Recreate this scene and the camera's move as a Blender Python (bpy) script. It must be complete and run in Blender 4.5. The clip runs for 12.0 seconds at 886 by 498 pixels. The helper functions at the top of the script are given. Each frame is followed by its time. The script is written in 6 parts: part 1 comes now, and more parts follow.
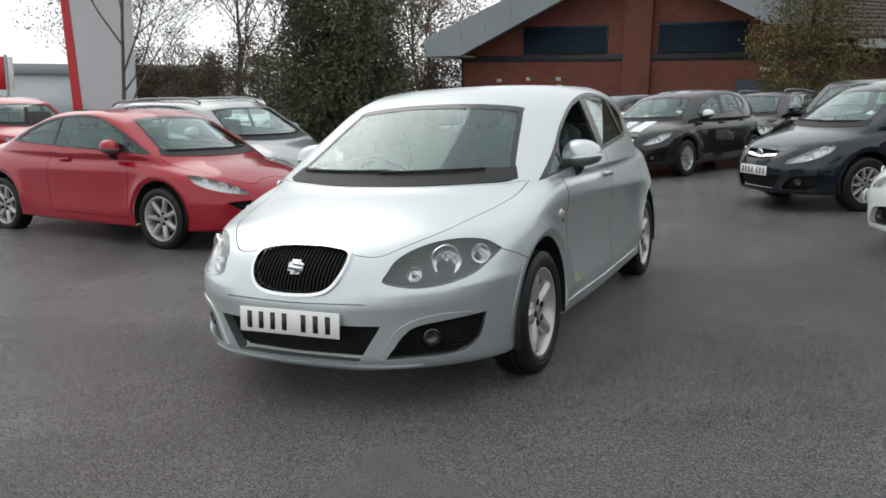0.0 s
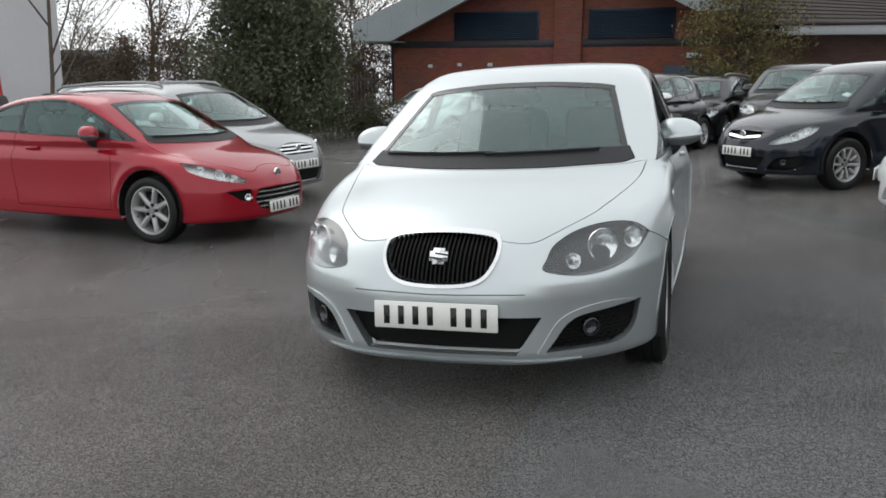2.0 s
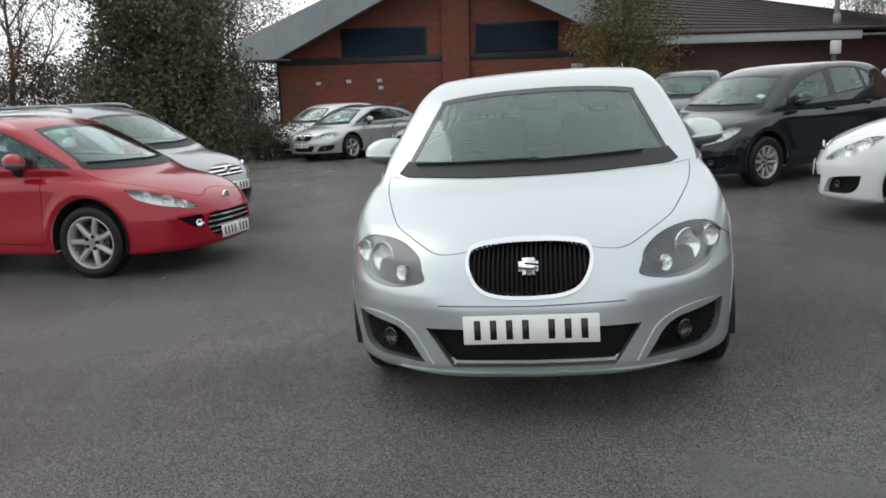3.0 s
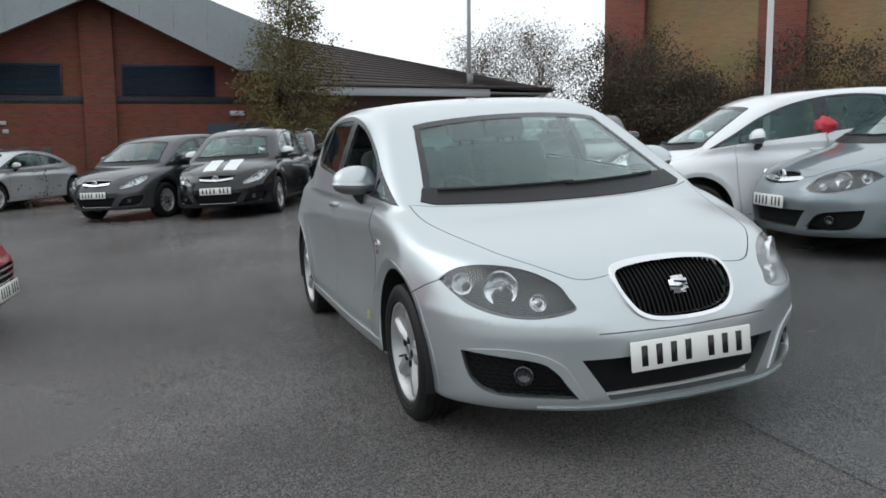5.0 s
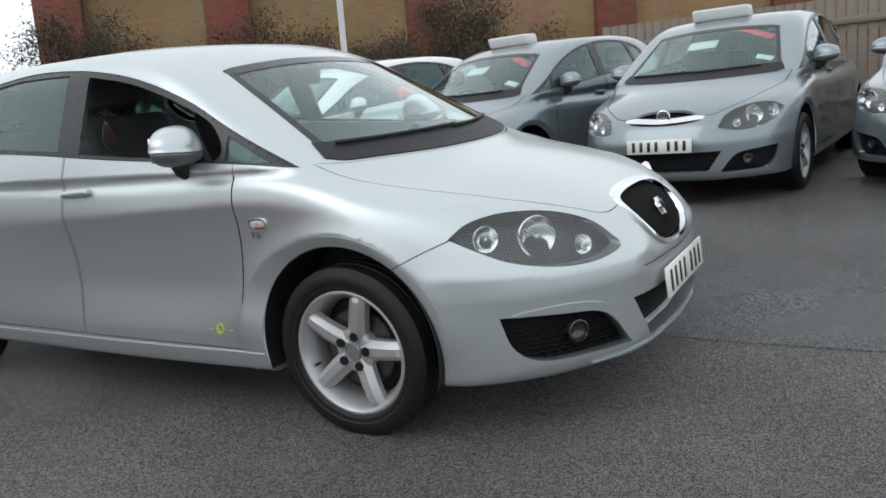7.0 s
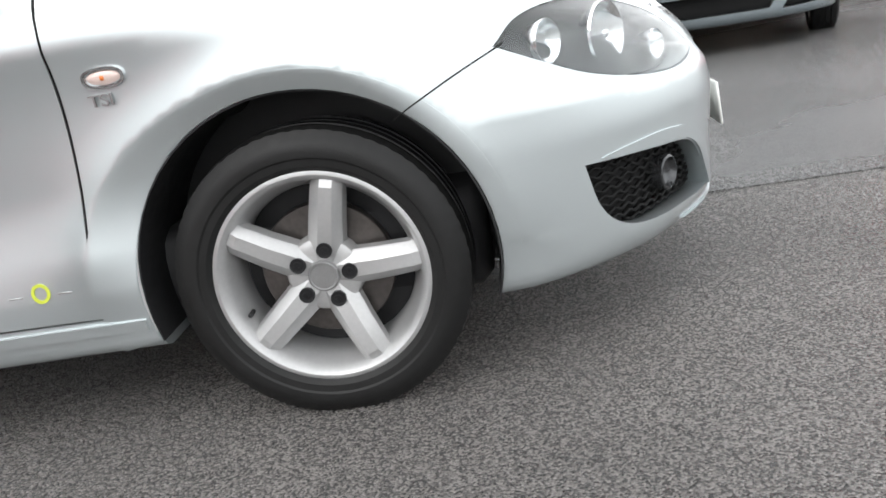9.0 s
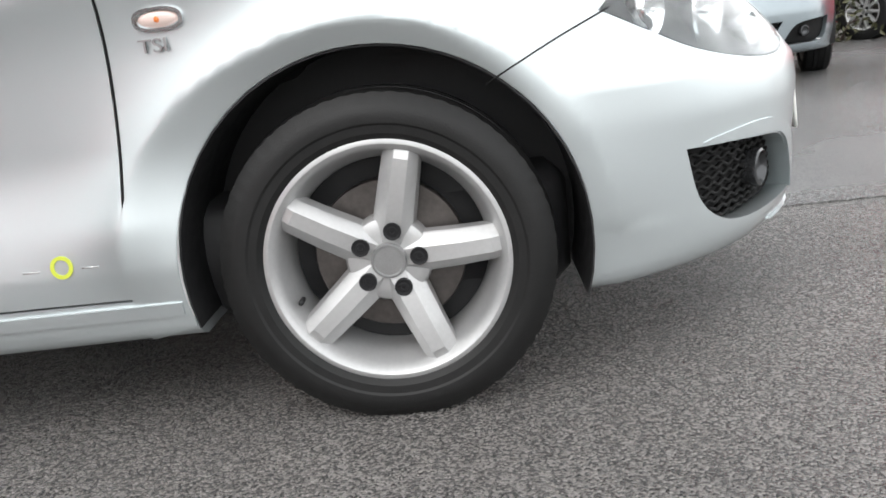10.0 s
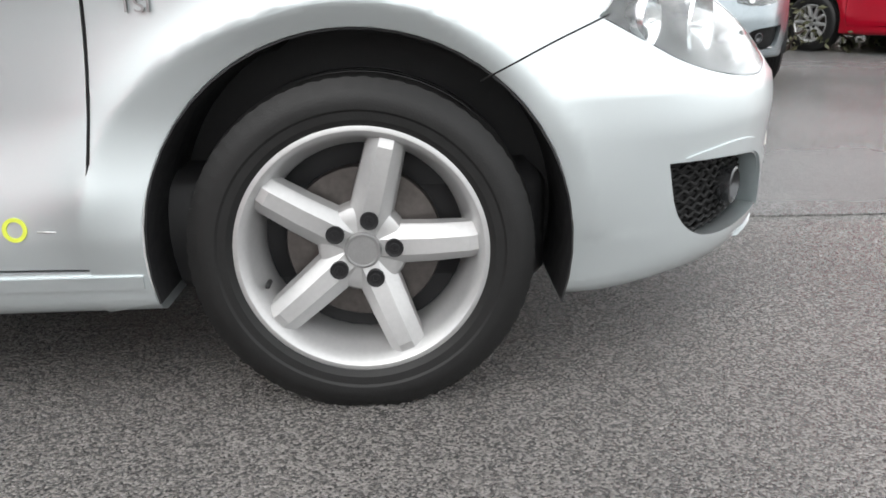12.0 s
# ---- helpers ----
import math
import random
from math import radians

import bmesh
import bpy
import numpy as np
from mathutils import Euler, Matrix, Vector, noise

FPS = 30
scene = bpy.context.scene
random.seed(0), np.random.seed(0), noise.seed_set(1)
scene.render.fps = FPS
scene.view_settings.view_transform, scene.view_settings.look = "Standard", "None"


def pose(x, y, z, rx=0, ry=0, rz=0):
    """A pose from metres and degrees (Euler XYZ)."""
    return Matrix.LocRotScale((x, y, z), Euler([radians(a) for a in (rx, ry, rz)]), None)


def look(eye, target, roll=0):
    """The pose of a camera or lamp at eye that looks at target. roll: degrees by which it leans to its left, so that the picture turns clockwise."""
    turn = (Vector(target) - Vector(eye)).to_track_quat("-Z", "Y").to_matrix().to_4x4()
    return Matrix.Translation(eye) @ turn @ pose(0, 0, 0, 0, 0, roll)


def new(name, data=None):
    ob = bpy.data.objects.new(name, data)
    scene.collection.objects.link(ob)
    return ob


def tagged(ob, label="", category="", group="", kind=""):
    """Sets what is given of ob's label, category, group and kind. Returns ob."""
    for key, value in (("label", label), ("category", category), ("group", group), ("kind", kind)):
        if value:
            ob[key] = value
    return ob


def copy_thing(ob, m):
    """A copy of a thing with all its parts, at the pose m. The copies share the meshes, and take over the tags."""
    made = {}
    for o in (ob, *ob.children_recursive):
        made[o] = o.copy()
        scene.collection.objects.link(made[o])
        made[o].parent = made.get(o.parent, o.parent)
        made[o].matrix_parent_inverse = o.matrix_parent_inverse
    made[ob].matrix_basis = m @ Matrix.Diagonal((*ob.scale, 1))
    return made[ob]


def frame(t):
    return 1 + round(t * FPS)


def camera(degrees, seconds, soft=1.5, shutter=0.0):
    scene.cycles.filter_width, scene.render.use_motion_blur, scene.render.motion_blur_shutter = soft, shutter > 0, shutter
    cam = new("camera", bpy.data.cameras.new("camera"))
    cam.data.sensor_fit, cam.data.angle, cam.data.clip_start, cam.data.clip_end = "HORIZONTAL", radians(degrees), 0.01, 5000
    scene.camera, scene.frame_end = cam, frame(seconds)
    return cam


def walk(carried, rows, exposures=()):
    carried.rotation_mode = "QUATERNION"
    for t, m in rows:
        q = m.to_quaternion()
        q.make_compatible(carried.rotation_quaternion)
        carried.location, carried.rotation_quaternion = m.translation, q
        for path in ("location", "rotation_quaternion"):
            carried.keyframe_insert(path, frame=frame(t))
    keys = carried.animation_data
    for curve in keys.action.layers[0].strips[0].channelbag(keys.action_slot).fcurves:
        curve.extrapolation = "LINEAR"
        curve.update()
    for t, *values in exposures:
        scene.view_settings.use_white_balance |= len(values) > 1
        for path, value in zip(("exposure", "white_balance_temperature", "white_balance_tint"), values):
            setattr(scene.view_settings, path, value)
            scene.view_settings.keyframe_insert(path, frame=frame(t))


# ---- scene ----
from mathutils import geometry

cam = camera(57.9, 12.0, soft=1.7)
PATH = [
    (0, (1.992, -3.712, 1.389), (1.169, -1.928, 1.016), 0.7),
    (0.5, (1.841, -3.733, 1.371), (1.056, -1.937, 0.977), 0.4),
    (1, (1.596, -3.789, 1.361), (0.844, -1.969, 1.015), 0.2),
    (1.5, (1.332, -3.83, 1.322), (0.648, -1.992, 0.93), 0.9),
    (2, (0.961, -3.865, 1.324), (0.355, -2.002, 0.924), 0.6),
    (2.5, (0.555, -3.915, 1.323), (0.081, -2.002, 0.98), -2.3),
    (3, (0.119, -3.909, 1.281), (-0.191, -1.966, 0.919), -1.2),
    (3.5, (-0.338, -3.859, 1.29), (-0.431, -1.891, 0.948), -0.8),
    (3.7, (-0.538, -3.864, 1.292), (-0.508, -1.897, 0.929), -1.5),
    (5.3, (-2.089, -3.177, 1.15), (-1.319, -1.347, 0.911), -1.9),
    (5.5, (-2.262, -3.026, 1.17), (-1.39, -1.245, 0.907), -3.3),
    (6, (-2.664, -2.599, 1.116), (-1.48, -1.014, 0.823), -5.3),
    (6.5, (-2.863, -2.118, 1.074), (-1.427, -0.759, 0.771), -5.3),
    (7, (-2.973, -1.662, 1.023), (-1.275, -0.653, 0.704), -4.6),
    (7.5, (-2.963, -1.179, 0.951), (-1.141, -0.541, 0.43), -7.3),
    (7.7, (-2.903, -1.021, 0.94), (-1.045, -0.513, 0.401), -7.3),
    (9.3, (-2.301, -0.34, 0.662), (-0.367, -0.168, 0.182), -8.4),
    (9.5, (-2.269, -0.278, 0.672), (-0.323, -0.131, 0.235), -6.4),
    (10, (-2.245, -0.18, 0.58), (-0.296, -0.068, 0.146), -6.6),
    (10.5, (-2.234, -0.183, 0.568), (-0.28, -0.097, 0.148), -4.0),
    (11, (-2.236, -0.159, 0.545), (-0.278, -0.093, 0.143), -4.4),
    (11.5, (-2.23, -0.152, 0.535), (-0.27, -0.1, 0.143), -3.8),
    (12, (-2.209, -0.104, 0.624), (-0.278, -0.156, 0.104), -0.7),
]
EXPOSURES = [(0, 0.46, 6450, 10), (3.5, 0.49, 6350, 10), (5.5, 0.40, 6180, 9), (7.0, 0.46, 6240, 9), (7.7, 0.74, 6320, 10), (9.4, 1.53, 6520, 11), (12, 1.57, 6540, 11)]
walk(cam, [(t, look(eye, target, roll)) for t, eye, target, roll in PATH], EXPOSURES)

# ---- world and light ----
world = bpy.data.worlds.new("overcast")
scene.world = world
world.use_nodes = True
wn, wl = world.node_tree.nodes, world.node_tree.links
bg = wn["Background"]
sky = wn.new("ShaderNodeTexSky")
sky.sky_type, sky.sun_disc = "NISHITA", False
SUN_UP, SUN_ROUND = 42.0, 300.0
sky.sun_elevation, sky.sun_rotation = radians(SUN_UP), radians(SUN_ROUND)
grey = wn.new("ShaderNodeHueSaturation")
grey.inputs["Saturation"].default_value, grey.inputs["Value"].default_value = 0.25, 0.10
wl.new(sky.outputs[0], grey.inputs["Color"])
coord, cloud = wn.new("ShaderNodeTexCoord"), wn.new("ShaderNodeTexNoise")
cloud.inputs["Scale"].default_value, cloud.inputs["Detail"].default_value = 2.2, 5
squash = wn.new("ShaderNodeMapping")
squash.inputs["Scale"].default_value = (1, 1, 2.6)
wl.new(coord.outputs["Generated"], squash.inputs["Vector"])
wl.new(squash.outputs[0], cloud.inputs["Vector"])
tone = wn.new("ShaderNodeValToRGB")
tone.color_ramp.elements[0].position, tone.color_ramp.elements[0].color = 0.30, (0.74, 0.77, 0.79, 1)
tone.color_ramp.elements[1].position, tone.color_ramp.elements[1].color = 0.65, (0.96, 0.98, 0.98, 1)
wl.new(cloud.outputs["Fac"], tone.inputs["Fac"])
mixer = wn.new("ShaderNodeMix")
mixer.data_type = "RGBA"
mixer.inputs["Factor"].default_value = 0.85
wl.new(grey.outputs[0], mixer.inputs["A"])
wl.new(tone.outputs[0], mixer.inputs["B"])
wl.new(mixer.outputs["Result"], bg.inputs["Color"])
bg.inputs["Strength"].default_value = 1.0
sun = new("sun", bpy.data.lights.new("sun", "SUN"))
sun.data.energy, sun.data.angle, sun.data.color = 0.35, radians(40), (1, 0.97, 0.93)
sun.matrix_world = look((0, 0, 0), (-math.sin(radians(SUN_ROUND)) * math.cos(radians(SUN_UP)), -math.cos(radians(SUN_ROUND)) * math.cos(radians(SUN_UP)), -math.sin(radians(SUN_UP))))


# ---- materials ----
def mat(name, base, rough=0.5, metal=0.0, coat=0.0, var=0.08, scales=(2.0, 40.0), rvar=0.06, bump=0.0, bump_scale=150.0, trans=0.0, ior=1.5, second=None, coords="Object", spec_level=0.5):
    m = bpy.data.materials.new(name)
    m.use_nodes = True
    nt = m.node_tree
    b = nt.nodes["Principled BSDF"]
    b.inputs["Metallic"].default_value, b.inputs["Coat Weight"].default_value = metal, coat
    b.inputs["Coat Roughness"].default_value = 0.03
    b.inputs["Transmission Weight"].default_value, b.inputs["IOR"].default_value = trans, ior
    b.inputs["Specular IOR Level"].default_value = spec_level
    tc = nt.nodes.new("ShaderNodeTexCoord")
    vec = tc.outputs[coords]
    big, small = nt.nodes.new("ShaderNodeTexNoise"), nt.nodes.new("ShaderNodeTexNoise")
    for n, s in zip((big, small), scales):
        n.inputs["Scale"].default_value, n.inputs["Detail"].default_value = s, 4
        nt.links.new(vec, n.inputs["Vector"])
    add = nt.nodes.new("ShaderNodeMath")
    nt.links.new(big.outputs["Fac"], add.inputs[0])
    nt.links.new(small.outputs["Fac"], add.inputs[1])
    ramp = nt.nodes.new("ShaderNodeMapRange")
    ramp.inputs["From Min"].default_value, ramp.inputs["From Max"].default_value = 0.6, 1.4
    nt.links.new(add.outputs[0], ramp.inputs["Value"])
    mix = nt.nodes.new("ShaderNodeMix")
    mix.data_type = "RGBA"
    second = second or tuple(min(1, c * (1 + var)) for c in base)
    first = base if second != tuple(min(1, c * (1 + var)) for c in base) else tuple(c * (1 - var) for c in base)
    mix.inputs["A"].default_value, mix.inputs["B"].default_value = (*first, 1), (*second, 1)
    nt.links.new(ramp.outputs["Result"], mix.inputs["Factor"])
    nt.links.new(mix.outputs["Result"], b.inputs["Base Color"])
    rr = nt.nodes.new("ShaderNodeMapRange")
    rr.inputs["To Min"].default_value, rr.inputs["To Max"].default_value = max(0, rough - rvar), min(1, rough + rvar)
    rr.inputs["From Min"].default_value, rr.inputs["From Max"].default_value = 0.3, 0.7
    nt.links.new(small.outputs["Fac"], rr.inputs["Value"])
    nt.links.new(rr.outputs["Result"], b.inputs["Roughness"])
    if bump:
        tex, bm_ = nt.nodes.new("ShaderNodeTexNoise"), nt.nodes.new("ShaderNodeBump")
        tex.inputs["Scale"].default_value, tex.inputs["Detail"].default_value = bump_scale, 6
        nt.links.new(vec, tex.inputs["Vector"])
        bm_.inputs["Strength"].default_value, bm_.inputs["Distance"].default_value = min(1, bump), 0.01
        nt.links.new(tex.outputs["Fac"], bm_.inputs["Height"])
        nt.links.new(bm_.outputs["Normal"], b.inputs["Normal"])
    return m


def paint(name, base, metal=0.5, rough=0.32):
    return mat(name, base, rough, metal, 1.0, 0.04, (1.2, 900.0), 0.05, spec_level=0.1)


SILVER = paint("silver_paint", (0.555, 0.60, 0.61), 0.80, 0.38)
SILVER.node_tree.nodes["Principled BSDF"].inputs["Coat Roughness"].default_value = 0.16
RED = paint("red_paint", (0.33, 0.004, 0.017), 0.15, 0.32)
NAVY = paint("navy_paint", (0.009, 0.014, 0.022), 0.2, 0.25)
BLACK_PAINT = paint("black_paint", (0.012, 0.012, 0.013), 0.1, 0.25)
WHITE_PAINT = paint("white_paint", (0.78, 0.80, 0.81), 0.0, 0.3)
GREY_PAINT = paint("grey_paint", (0.075, 0.075, 0.08), 0.5, 0.3)
ASTRA_SILVER = paint("blue_silver_paint", (0.26, 0.30, 0.32), 0.65, 0.3)
BEIGE_SILVER = paint("estate_silver_paint", (0.33, 0.345, 0.35), 0.6, 0.3)
CAB_SILVER = paint("bright_silver_paint", (0.50, 0.52, 0.53), 0.6, 0.3)
DARK_PAINT = paint("dark_grey_paint", (0.035, 0.04, 0.042), 0.4, 0.3)
GLASS = mat("teal_sheen_glass", (0.80, 0.96, 0.93), 0.0, 0, 0, 0.01, rvar=0.0, trans=1.0, ior=1.48)
# Teal put into the reflection colour, standing in for light through the cabin.
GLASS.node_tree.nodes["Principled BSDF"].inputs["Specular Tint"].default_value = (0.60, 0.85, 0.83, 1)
LENS = mat("lamp_lens", (0.93, 0.95, 0.95), 0.02, 0, 0, 0.01, rvar=0.01, trans=1.0, ior=1.45, bump=0.04, bump_scale=160, spec_level=0.3)
PLASTIC = mat("black_plastic", (0.019, 0.019, 0.020), 0.5, var=0.2, bump=0.1, bump_scale=400, spec_level=0.28)
MESH_BLACK = mat("black_mesh", (0.006, 0.006, 0.006), 0.65, var=0.2, spec_level=0.2)
BOLT_BLACK = mat("bolt_cap_black", (0.012, 0.012, 0.013), 0.6, var=0.2, spec_level=0.25)
TRIM = mat("dark_window_trim", (0.02, 0.021, 0.022), 0.3, var=0.15)
CERAMIC = mat("black_screen_border", (0.010, 0.011, 0.011), 0.12, var=0.1)
RUBBER = mat("tyre_rubber", (0.011, 0.011, 0.011), 0.5, var=0.3, scales=(6, 60), bump=0.12, bump_scale=300, spec_level=0.28)
ALLOY = mat("silver_alloy", (0.47, 0.47, 0.47), 0.40, 0.6, 0.3, 0.08, (5, 120))
CAP_GREY = mat("cap_grey", (0.30, 0.30, 0.30), 0.35, 0.7, 0.3, 0.1, (40, 300))
STEEL = mat("brake_steel", (0.10, 0.09, 0.085), 0.45, 0.8, var=0.3, scales=(10, 80))
CHROME = mat("chrome", (0.80, 0.81, 0.82), 0.08, 1.0, var=0.02)
REFLECTOR = mat("lamp_reflector", (0.85, 0.86, 0.87), 0.12, 1.0, var=0.03, bump=0.2, bump_scale=60)
LAMP_GREY = mat("lamp_bezel", (0.055, 0.058, 0.06), 0.35, 0.3, var=0.1)
LAMP_SILVER = mat("bright_lamp_bezel", (0.86, 0.88, 0.89), 0.28, 0.2, var=0.12, scales=(14, 60), bump=0.15, bump_scale=45)
MIRROR_GREY = mat("mirror_grey", (0.17, 0.175, 0.18), 0.38, 0.4, var=0.06)
FOG_DARK = mat("fog_lamp_glass", (0.07, 0.072, 0.075), 0.14, 0.7, var=0.1, bump=0.2, bump_scale=50)
AMBER = mat("amber_lens", (0.75, 0.22, 0.06), 0.15, var=0.1)
RED_LENS = mat("red_lens", (0.35, 0.01, 0.01), 0.12, coat=1.0, var=0.1)
CLOTH = mat("seat_cloth", (0.05, 0.05, 0.052), 0.9, var=0.25, scales=(8, 300), bump=0.2, bump_scale=500)
DASH = mat("dashboard_plastic", (0.03, 0.03, 0.032), 0.6, var=0.15, bump=0.15, bump_scale=500)
LINER = mat("grey_cabin_lining", (0.10, 0.10, 0.10), 0.9, var=0.1)
PLATE = mat("plate_white", (0.80, 0.80, 0.76), 0.3, var=0.03, scales=(20, 200))
INK = mat("plate_black", (0.012, 0.012, 0.012), 0.4, var=0.1)
PAPER = mat("white_paper", (0.80, 0.80, 0.80), 0.7, var=0.03)
STICKER_RED = mat("red_sticker", (0.62, 0.04, 0.06), 0.4, var=0.05)
LIME = mat("lime_badge", (0.52, 0.58, 0.06), 0.35, var=0.05)
CANVAS = mat("black_canvas", (0.016, 0.016, 0.018), 0.85, var=0.2, bump=0.2, bump_scale=300)


# ---- shape fields of vehicles ----
def curve(*pts):
    """A smooth function through (x, y) pairs, monotone between them."""
    p = np.array(pts, float)
    x, y = p[:, 0], p[:, 1]
    h, d = np.diff(x), np.diff(y) / np.diff(x)
    m = np.r_[d[0], np.where(d[:-1] * d[1:] > 0, 2 * d[:-1] * d[1:] / (d[:-1] + d[1:] + 1e-12), 0), d[-1]]

    v = np.linspace(x[0], x[-1], 1600)
    i = np.clip(np.searchsorted(x, v) - 1, 0, len(h) - 1)
    t = (v - x[i]) / h[i]
    w = ((2 * t**3 - 3 * t**2 + 1) * y[i] + (t**3 - 2 * t**2 + t) * h[i] * m[i]
         + (3 * t**2 - 2 * t**3) * y[i + 1] + (t**3 - t**2) * h[i] * m[i + 1])
    return lambda q: np.interp(q, v, w)


def smax(a, b, k):
    h = np.maximum(k - np.abs(a - b), 0) / k
    return np.maximum(a, b) + h * h * k * 0.25


def smin(a, b, k):
    return -smax(-a, -b, k)


def step(v):
    v = np.clip(v, 0, 1)
    return v * v * (3 - 2 * v)


def body_field(s):
    """The inside-outside function of a car body; it faces -y, its front axle stands at y = 0."""
    wb, arch, arch_z = s["wheelbase"], s["arch"], s["arch_z"]

    def f(x, y, z):
        ax = np.abs(x)
        # flank: widest at the crease, leaning in above it, hollow below
        up = z - s["crease"](y)
        over = np.logaddexp(0, up / 0.012) * 0.012
        lean = s["lean"] * over + s["lean2"] * over**2
        below = np.logaddexp(0, -up / 0.008) * 0.008
        hollow = s["hollow"] * (1 - np.exp(-below / s["hollow_w"])) * step((y + 0.12) / 0.5) * step((wb - 0.1 - y) / 1.3) * step((z - 0.26) / 0.3)
        under = 0.10 * np.clip(0.34 - z, 0, 1)
        flare = 0
        for ya in (0, wb):
            r = np.hypot(y - ya, z - arch_z)
            lip = 0.041 + s["lip_tail"] * step((1.3 - np.arctan2(z - arch_z, y - ya)) / 1.0) * (ya == 0)
            flare = flare + s["flare"] * np.exp(-np.logaddexp(0, (r - arch - lip) / 0.006) * 0.006 / s["flare_w"]) * step((z - 0.25) / 0.18) * step((arch + 0.5 - r) / 0.2) * (1 - 0.62 * np.clip((arch + lip - r) / lip, 0, 1.5))
        # ridge of the bumper below the lamps
        ridge = 0.0
        if s["ridge"]:
            dz = z - 0.566 - 0.03 * (y + 0.55)
            ridge = s["ridge"] * np.exp(-np.logaddexp(0, dz / 0.006) * 0.006 / 0.045 - np.maximum(-dz, 0) / 0.075) * step((-0.29 - y) / 0.10) * step((ax - 0.22) / 0.2)
        low = ax - (s["plan"](y) - lean - hollow - under + flare + ridge * 0.8)
        lift = s["shoulder"] * step((y + 0.40) / 0.6) * (ax / 0.86) ** 6
        low = smax(low, (z - s["hood"](y) - lift + s["crown"] * ax**2 + s["crown4"] * ax**4) * 0.93, s["edge"])
        low = smax(low, s["floor"](y) - z, 0.03)
        low = smax(low, (s["nose"](z) + s["sweep"](ax) - ridge - y) * 0.9, s["nose_edge"])
        low = smax(low, (y - s["tail"](z) + s["tail_sweep"] * ax**2.5) * 0.95, 0.12)
        top = ax - (s["belt_w"](y) - s["tumble"] * np.maximum(z - s["belt"], 0) - 0.45 * np.maximum(s["belt"] - z, 0) - 0.12 * np.maximum(z - s["belt"], 0) ** 2)
        (z0, y0), (z1, y1) = s["screen"]
        slope = (y1 - y0) / (z1 - z0)
        top = smax(top, (y0 + slope * (z - z0) + s["screen_bow"] * ax**2 + 0.10 * (z - z0) * (z - z1) - y) / math.hypot(1, slope), s["pillar"])
        (z0, y0), (z1, y1) = s["rear"]
        slope = (y1 - y0) / (z1 - z0)
        top = smax(top, (y - y0 - slope * (z - z0) + 0.25 * ax**2) / math.hypot(1, slope), 0.10)
        top = smax(top, y - s["tail"](z) + s["tail_sweep"] * ax**2.5 + 0.01, 0.06)
        top = smax(top, z - s["roof"](y) + s["roof_crown"] * ax**2 + 0.10 * ax**4, s["roof_edge"])
        top = smax(top, 0.75 - z, 0.02)
        return smin(low, top, s["blend"])
    return f


def spec(sx=1.0, sy=1.0, sz=1.0, **changes):
    """The proportions of the silver hatchback, scaled and changed for another car."""
    def yx(*p):
        return curve(*[(a * sy, b * sx) for a, b in p])

    def yz(*p):
        return curve(*[(a * sy, b * sz) for a, b in p])

    def zy(*p):
        return curve(*[(a * sz, b * sy) for a, b in p])
    s = dict(
        wheelbase=2.578 * sy, arch=0.37, arch_z=0.33, flare=0.028, wheel_r=0.316, track=0.766 * sx,
        plan=yx((-1.0, 0.70), (-0.6, 0.80), (-0.3, 0.842), (0, 0.856), (0.5, 0.872), (1.2, 0.886), (2.2, 0.88), (2.6, 0.868), (2.9, 0.80), (3.15, 0.70), (3.4, 0.55)),
        crease=yz((-0.9, 0.56), (-0.45, 0.64), (-0.22, 0.745), (-0.08, 0.79), (0.12, 0.818), (0.37, 0.825), (0.81, 0.81), (1.26, 0.79), (1.63, 0.775), (2.3, 0.76), (3.3, 0.80)),
        lean=0.16, lean2=0.55, hollow=0.010, hollow_w=0.09, flare_w=0.08, lip_tail=0.0, ridge=0.0, shoulder=0.0,
        hood=yz((-1.0, 0.58), (-0.87, 0.665), (-0.72, 0.745), (-0.5, 0.83), (-0.2, 0.905), (0.1, 0.965), (0.4, 1.0), (1.0, 0.99), (2.2, 1.02), (3.0, 1.04), (3.4, 0.98)),
        crown=0.10, crown4=0.10, edge=0.10,
        floor=yz((-1.0, 0.20), (-0.4, 0.20), (0.4, 0.20), (2.2, 0.21), (3.4, 0.26)),
        nose=zy((0.15, -0.84), (0.22, -0.915), (0.34, -0.925), (0.48, -0.93), (0.58, -0.90), (0.68, -0.845), (0.78, -0.75), (1.0, -0.47)),
        sweep=curve(*[(a * sx, b) for a, b in ((0, 0), (0.26, 0.016), (0.4, 0.05), (0.6, 0.17), (0.7, 0.27), (0.8, 0.43), (0.9, 0.7))]),
        nose_edge=0.07,
        tail=zy((0.2, 3.24), (0.45, 3.30), (0.9, 3.28), (1.1, 3.18), (1.3, 2.95)), tail_sweep=0.8,
        belt=0.95 * sz, belt_w=yx((-0.2, 0.80), (0.6, 0.842), (1.4, 0.852), (2.2, 0.825), (2.6, 0.775), (3.0, 0.67), (3.3, 0.5)), tumble=0.36,
        screen=((0.96 * sz, -0.08 * sy), (1.38 * sz, 0.70 * sy)), screen_bow=0.42, pillar=0.07,
        rear=((0.95 * sz, 3.36 * sy), (1.35 * sz, 2.75 * sy)),
        roof=yz((0.4, 1.345), (0.8, 1.418), (1.3, 1.466), (1.9, 1.472), (2.5, 1.43), (2.9, 1.365), (3.2, 1.29)), roof_crown=0.045, roof_edge=0.09, blend=0.025,
        length=(-0.96 * sy, 3.38 * sy), height=1.48 * sz, half_w=0.91 * sx)
    s.update(changes)
    return s


